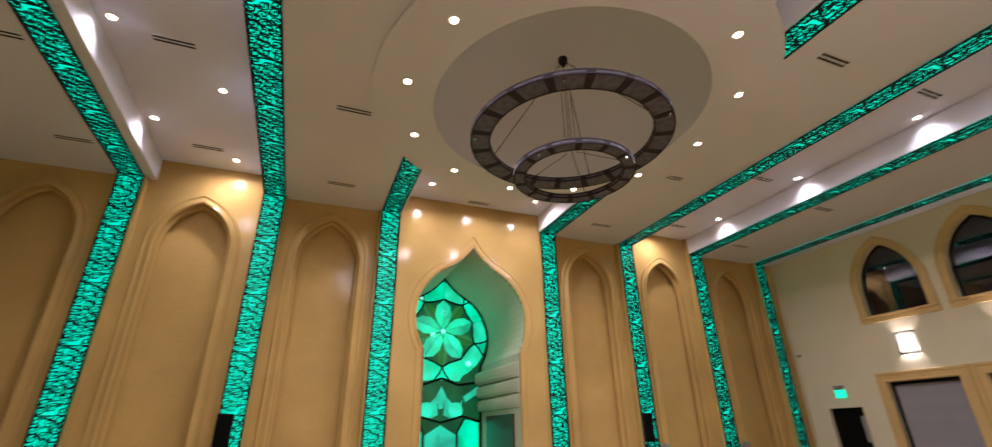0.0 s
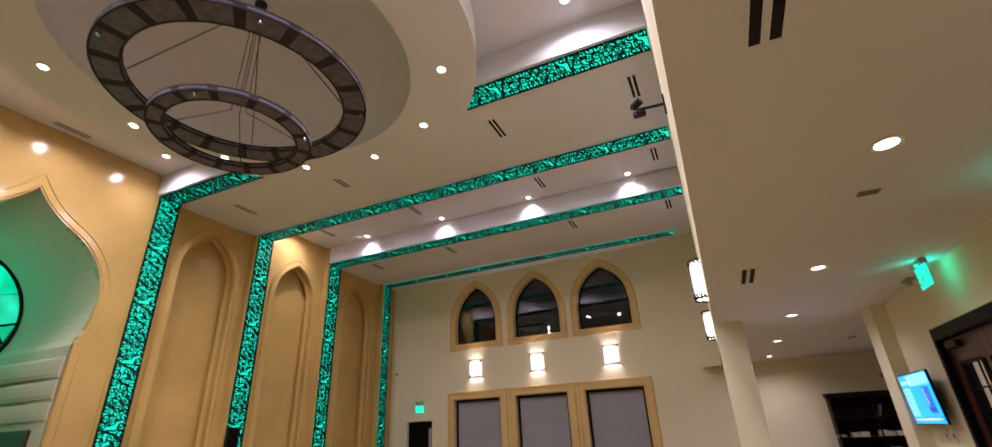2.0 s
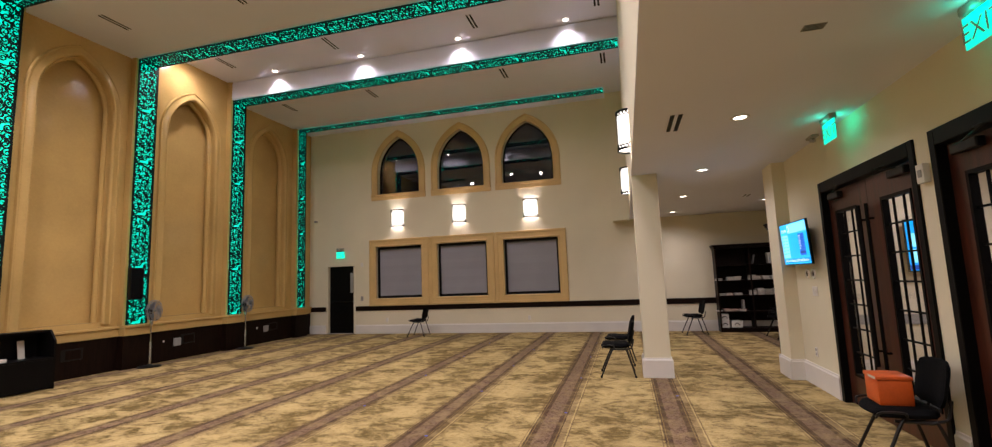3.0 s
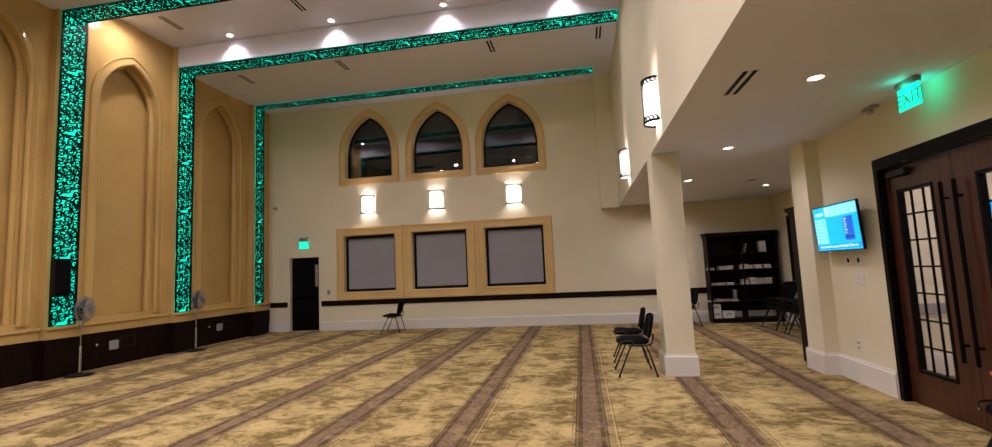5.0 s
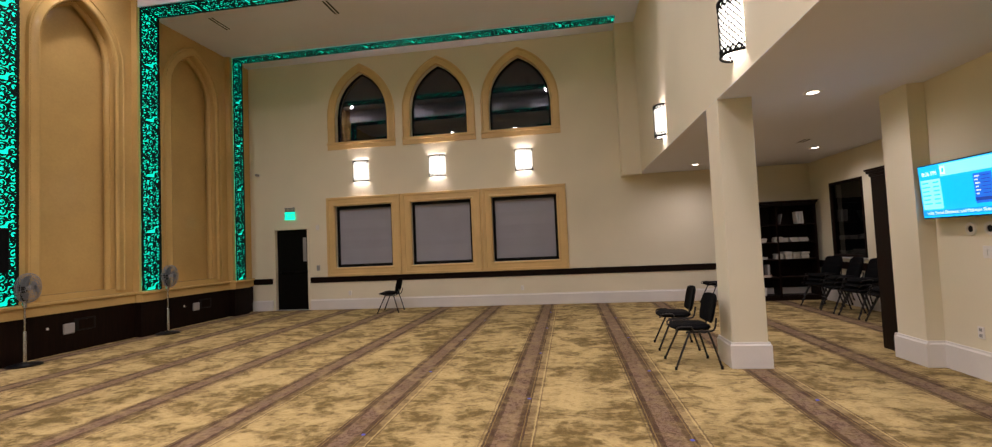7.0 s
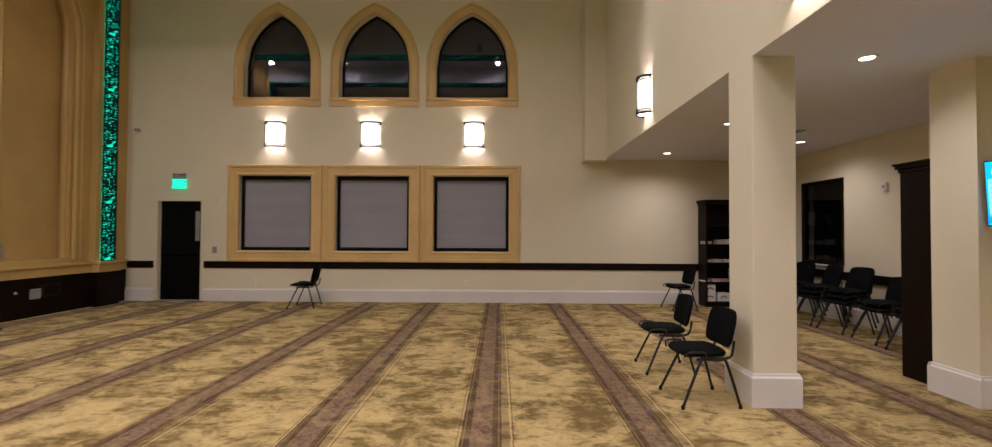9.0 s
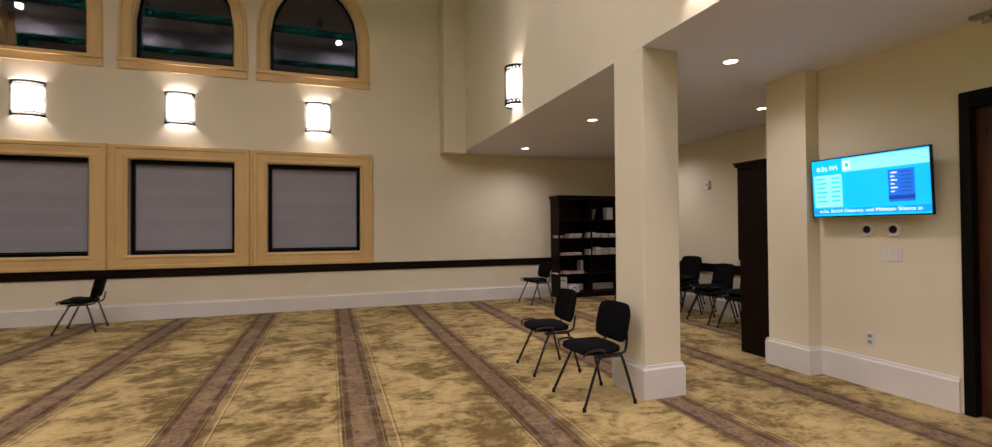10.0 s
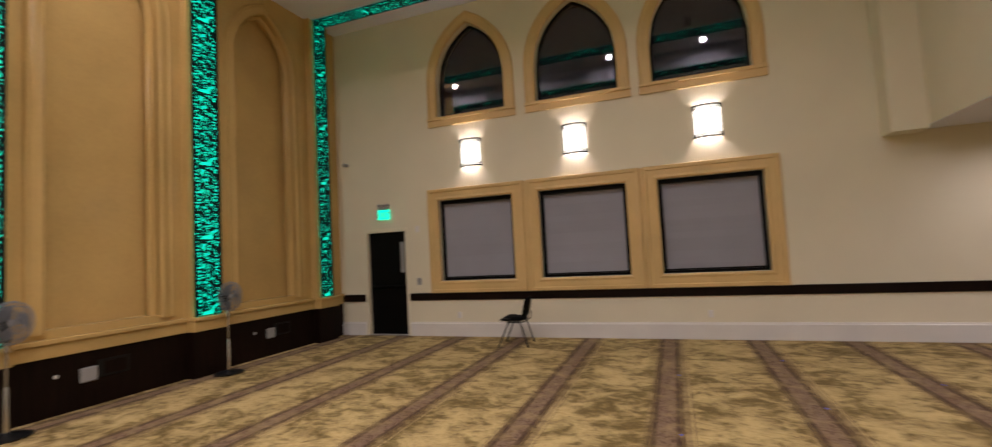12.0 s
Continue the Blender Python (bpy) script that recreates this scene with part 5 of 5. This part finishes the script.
# ---- exit signs ----
def exit_sign(m, label):
    t = thing("exit_sign", label, "exit sign", "green exit signs", at=m)
    part("canopy", boxes((-0.13, 0.13, -0.035, 0.035, 0.205, 0.264), bevel=0.012), GREYPL, t, "grey metal canopy")
    part("panel", boxes((-0.15, 0.15, -0.005, 0.005, 0.0, 0.204), bevel=0.004), EXIT_GLOW, t, "glowing green acrylic panel")
    for s in (0, 1):
        lettering("letters", "EXIT", 0.165, GREYPL, t, pose(0, 0.0065 if s == 0 else -0.0065, 0.042) @ pose(0, 0, 0, 90, 0, 180 if s == 0 else 0))
    return t


exit_sign(pose(6.56, -0.86, ZS - 0.265), "green glowing exit sign hung from the ceiling by the doors")
exit_sign(pose(4.36, -0.86, ZS - 0.265), "green glowing exit sign hung from the ceiling by the doors")
exit_sign(pose(XE - 0.05, 10.28, 2.44, 0, 0, 90), "green glowing exit sign above the black door")
for x, y, z in ((6.56, -0.92, ZS - 0.06), (4.36, -0.92, ZS - 0.06)):
    for s in (-0.06, 0.06):
        point("exit_glow", (x, y + 0.04 + s, z), 0.5, (0.0, 1.0, 0.62), 0.03)


# ---- pedestal fans ----
FAN_GREY = material("blue_grey_enamel", (0.20, 0.205, 0.23), 0.3, var=0.06, fine=90, bump=0.04)


def fan(m):
    t = thing("pedestal_fan", "grey pedestal fan with wire guard on a round black base", "fan", "pedestal fans", at=m)
    part("base", lathe(bmesh.new(), [(0.001, 0.0), (0.21, 0.0), (0.215, 0.015), (0.17, 0.03), (0.05, 0.045), (0.03, 0.06)], 28), BLACKPL, t, "round black base", True)
    part("lower_pole", lathe(bmesh.new(), [(0.028, 0.045), (0.026, 0.50), (0.018, 0.52)], 14), CHROME, t, "", True)
    part("upper_pole", lathe(bmesh.new(), [(0.013, 0.5), (0.013, 0.86), (0.03, 0.87), (0.03, 0.95), (0.02, 1.0), (0.001, 1.0)], 12), CHROME, t, "", True)
    head = Matrix.Translation((0, -0.05, 1.17))
    part("motor", lathe(bmesh.new(), [(0.001, -0.13), (0.05, -0.12), (0.07, -0.05), (0.06, 0.02), (0.001, 0.03)], 16), BLACKPL, t, "", True).matrix_basis = head @ pose(0, 0.06, 0, 90)
    part("neck", boxes((-0.03, 0.03, -0.03, 0.05, 0.97, 1.12), bevel=0.01), BLACKPL, t)
    bm = bmesh.new()
    for r, y in ((0.225, 0.0), (0.215, -0.04), (0.17, -0.07), (0.11, -0.085), (0.05, -0.09), (0.215, 0.04), (0.15, 0.06)):
        tube(bm, [(r * math.cos(2 * math.pi * i / 28), y, r * math.sin(2 * math.pi * i / 28)) for i in range(28)], 0.0035, 5, True)
    for k in range(36):
        a = 2 * math.pi * k / 36
        for s in (-1, 1):
            tube(bm, [(r * math.cos(a), s * y, r * math.sin(a)) for r, y in ((0.04, 0.088), (0.11, 0.085), (0.17, 0.07), (0.215, 0.04), (0.225, 0.0))], 0.0028, 4)
    part("guard", bm, FAN_GREY, t, "grey wire guard", True).matrix_basis = head
    part("hub", lathe(bmesh.new(), [(0.001, -0.055), (0.03, -0.05), (0.035, -0.02), (0.035, 0.01)], 14), GREYPL, t, "", True).matrix_basis = head @ pose(0, 0, 0, -90)
    for k in range(3):
        bm = bmesh.new()
        rows = []
        for i in range(6):
            f = i / 5
            a0 = -0.15 - 0.5 * f
            a1 = 0.35 + 0.45 * math.sin(f * math.pi)
            r = 0.03 + 0.16 * f
            rows.append([bm.verts.new((r * math.cos(a), 0.02 * math.sin(a * 2) - 0.01, r * math.sin(a))) for a in (a0, (a0 + a1) / 2, a1)])
        for i in range(5):
            for j in range(2):
                bm.faces.new((rows[i][j], rows[i + 1][j], rows[i + 1][j + 1], rows[i][j + 1]))
        bmesh.ops.solidify(bm, geom=bm.faces[:], thickness=0.004)
        part("blade", bm, FAN_GREY, t, "grey plastic blade", True).matrix_basis = head @ Matrix.Rotation(2 * math.pi * k / 3, 4, "Y")
    return t


f1 = fan(pose(9.04, 11.08, 0, 0, 0, 20))
copy_thing(f1, pose(11.63, 11.06, 0, 0, 0, 12))

# ---- black shelf unit beside the niche ----
pu = thing("podium", "black open-fronted podium shelf standing by the niche wall", "podium", at=pose(6.38, 11.0, 0))
side_rows = [(-0.24, 0.0), (0.20, 0.0), (0.20, 0.98), (-0.10, 0.98), (-0.24, 0.80)]
for x0 in (-0.72, 0.685):
    bm = bmesh.new()
    lo = [bm.verts.new((x0, y, z)) for y, z in side_rows]
    hi = [bm.verts.new((x0 + 0.035, y, z)) for y, z in side_rows]
    bm.faces.new(lo)
    bm.faces.new(hi[::-1])
    for i in range(5):
        bm.faces.new((lo[i], lo[(i + 1) % 5], hi[(i + 1) % 5], hi[i]))
    part("side_panel", bm, BLACK, pu, "black side panel with sloped corner")
part("top", boxes((-0.684, 0.684, -0.10, 0.20, 0.945, 0.98)), BLACK, pu)
part("shelf", boxes((-0.684, 0.684, -0.23, 0.20, 0.50, 0.53)), BLACK, pu)
part("front_panel", boxes((-0.684, 0.684, -0.24, -0.21, 0.02, 0.50)), BLACK, pu)
part("back_panel", boxes((-0.684, 0.684, 0.17, 0.20, 0.02, 0.94)), BLACK, pu)
t = thing("paper_stack", "loose white papers on the black podium shelf", "papers", at=pose(6.36, 10.92, 0.531, 0, 0, 12))
part("sheets", boxes((-0.11, 0.11, -0.08, 0.08, 0, 0.05)), PAPER, t)
t = thing("leaflet", "pale leaflet leaning upright on the podium shelf", "leaflet", at=pose(6.80, 11.08, 0.531, -10, 0, 0))
part("sheet", boxes((-0.05, 0.05, 0, 0.004, 0, 0.30)), PAPER, t)

# ---- speakers on the bands ----
for x in (XC + 4.60, XC - 4.86):
    t = thing("column_speaker", "slim black column loudspeaker fixed on a green band", "loudspeaker", "column loudspeakers", at=pose(x, YP - 0.055, 1.75))
    part("cabinet", boxes((-0.14, 0.14, -0.04, 0.035, -0.34, 0.34), bevel=0.01), BLACKPL, t)
    part("grille", boxes((-0.125, 0.125, -0.048, -0.040, -0.32, 0.32), bevel=0.003), FABRIC, t, "black speaker grille")

# ---- ports in the wainscot ----
for b in (3.42, 5.89, 8.72):
    x = XC + b
    t = thing("wall_port", "dark recessed floor port with pale plug cover in the wainscot", "wall port", "wainscot ports", at=pose(x, YQ - 0.031, 0.44))
    part("plate", boxes((-0.02, 0.36, -0.008, 0, -0.11, 0.11), bevel=0.004), BLACKPL, t)
    part("flap", boxes((0.06, 0.32, -0.012, -0.008, -0.08, 0.08)), DARKWOOD, t)
    if b > 4:
        part("cover", boxes((-0.215, -0.025, -0.035, 0, -0.13, 0.05), bevel=0.025), GREYPL, t, "pale grey plug cover")
        part("button", boxes((-0.47, -0.43, -0.012, 0, -0.01, 0.03), bevel=0.006), WHITE, t)


# ---- small fittings on walls ----
def plate(name, m, w, h, mat, label, category, d=0.008, detail=None):
    t = thing(name, label, category, at=m)
    part("plate", boxes((-w / 2, w / 2, 0, d, -h / 2, h / 2), bevel=0.003), mat, t)
    for x, z, a, b_, mm in detail or ():
        part("insert", boxes((x - a / 2, x + a / 2, d, d + 0.004, z - b_ / 2, z + b_ / 2), bevel=0.001), mm, t)
    return t


for x, z in ((8.27, 0.45),):
    plate("wall_outlet", pose(x, YS, z), 0.075, 0.12, WHITE, "white duplex outlet low on the beige wall", "outlet", 0.008, [(0, 0.028, 0.034, 0.03, GREYPL), (0, -0.028, 0.034, 0.03, GREYPL)])
plate("switch_plate", pose(8.08, YS, 1.24), 0.17, 0.12, WHITE, "white triple switch plate under the television", "switch", 0.008, [(k * 0.046, 0, 0.03, 0.065, WHITE) for k in (-1, 0, 1)])
for x in (8.28, 8.06):
    t = thing("cable_port", "round white cable port under the television", "cable port", "cable ports", at=pose(x, YS + 0.001, 1.465, -90))
    part("ring", lathe(bmesh.new(), [(0.036, 0.0), (0.036, 0.014), (0.062, 0.014), (0.068, 0.0)], 24), WHITE, t, "", True)
    part("hole", lathe(bmesh.new(), [(0.001, 0.004), (0.035, 0.004)], 20), NAVY, t)
plate("wall_sensor", pose(5.48, YS, 2.24), 0.10, 0.15, WHITE, "white wall strobe between the doors", "alarm", 0.045, [(0, 0.0, 0.05, 0.06, GREYPL)])
for y, z, w, h, lab, cat, mm in ((9.51, 2.19, 0.09, 0.13, "white alarm strobe beside the black door", "alarm", WHITE), (9.51, 1.11, 0.09, 0.14, "grey pull station beside the black door", "pull station", GREYPL),
                                 (8.63, 0.42, 0.075, 0.12, "white outlet under the windows", "outlet", WHITE), (4.06, 0.42, 0.075, 0.12, "white outlet under the windows", "outlet", WHITE)):
    plate(cat.replace(" ", "_"), pose(XE, y, z, 0, 0, 90), w, h, mm, lab, cat, 0.02)
plate("wall_strobe", pose(11.97, YA, 2.26), 0.09, 0.13, WHITE, "white alarm strobe on the alcove wall", "alarm", 0.04, [(0, 0, 0.05, 0.05, GREYPL)])
t = thing("security_camera", "small white security camera in the wall corner", "camera", at=pose(XE - 0.001, 11.19, 3.71, 0, 0, 90))
part("mount", boxes((-0.03, 0.03, 0, 0.03, -0.03, 0.03), bevel=0.006), WHITE, t)
part("body", boxes((-0.035, 0.035, 0.03, 0.15, -0.04, 0.025), bevel=0.015), GREYPL, t)
# emergency lamp heads by the exit sign
t = thing("emergency_light", "small grey emergency light on the aisle ceiling", "emergency light", at=pose(7.35, -0.98, ZS))
part("base", boxes((-0.10, 0.10, -0.04, 0.04, -0.03, 0.0), bevel=0.008), GREYPL, t)
part("lamp_head", lathe(bmesh.new(), [(0.001, -0.08), (0.035, -0.075), (0.03, -0.03)], 14), CHROME, t, "", True)
t = thing("emergency_light", "small two-headed emergency light above the green exit sign", "emergency light", at=pose(XE - 0.001, 10.28, 2.74, 0, 0, 90))
part("base", boxes((-0.05, 0.05, 0.0, 0.035, -0.025, 0.025), bevel=0.006), GREYPL, t)
part("bar", tube(bmesh.new(), [(-0.11, 0.03, 0.01), (0.11, 0.03, 0.01)], 0.008, 6), GREYPL, t)
for q in (-0.11, 0.11):
    part("lamp_head", lathe(bmesh.new(), [(0.001, -0.03), (0.028, -0.025), (0.034, 0.02), (0.02, 0.035), (0.001, 0.036)], 12), GREYPL, t, "", True).matrix_basis = pose(q, 0.045, 0.0, -70)
# bracket with a small lamp on the upper wall
t = thing("spot_bracket", "dark metal bracket with small spot heads on the upper wall", "spot lamp", at=pose(5.6, YF, 5.05))
part("arm", tube(bmesh.new(), [(0, 0, 0), (0, 0.28, 0.02), (-0.12, 0.36, -0.02)], 0.018, 8), STEEL, t, "", True)
part("plate", boxes((-0.06, 0.06, 0, 0.02, -0.10, 0.10), bevel=0.005), BLACKPL, t)
for s in (-1, 1):
    part("spot_head", lathe(bmesh.new(), [(0.001, -0.07), (0.045, -0.06), (0.05, 0.06), (0.001, 0.07)], 14), BLACKPL, t, "", True).matrix_basis = pose(0.10 * s, 0.30, 0.03, 70, 0, 30 * s)


# ---- small blue distance markers on the carpet ----
mk = None
BLUE = material("blue_tape", (0.05, 0.07, 0.45), 0.6, var=0.05, bump=0.05)
for x, y in [(6.70 + 0.93 * (j % 2) + 1.93 * k, 2.03 + 1.29 * j) for k in range(-1, 4) for j in (-1, 0, 1, 2)]:
    if mk is None:
        mk = thing("floor_marker", "small round blue marker stuck on the carpet", "floor marker", "blue floor markers", at=pose(x, y, 0))
        part("dot", lathe(bmesh.new(), [(0.0005, 0.003), (0.016, 0.003), (0.017, 0.0)], 14), BLUE, mk)
    else:
        copy_thing(mk, pose(x, y, 0))
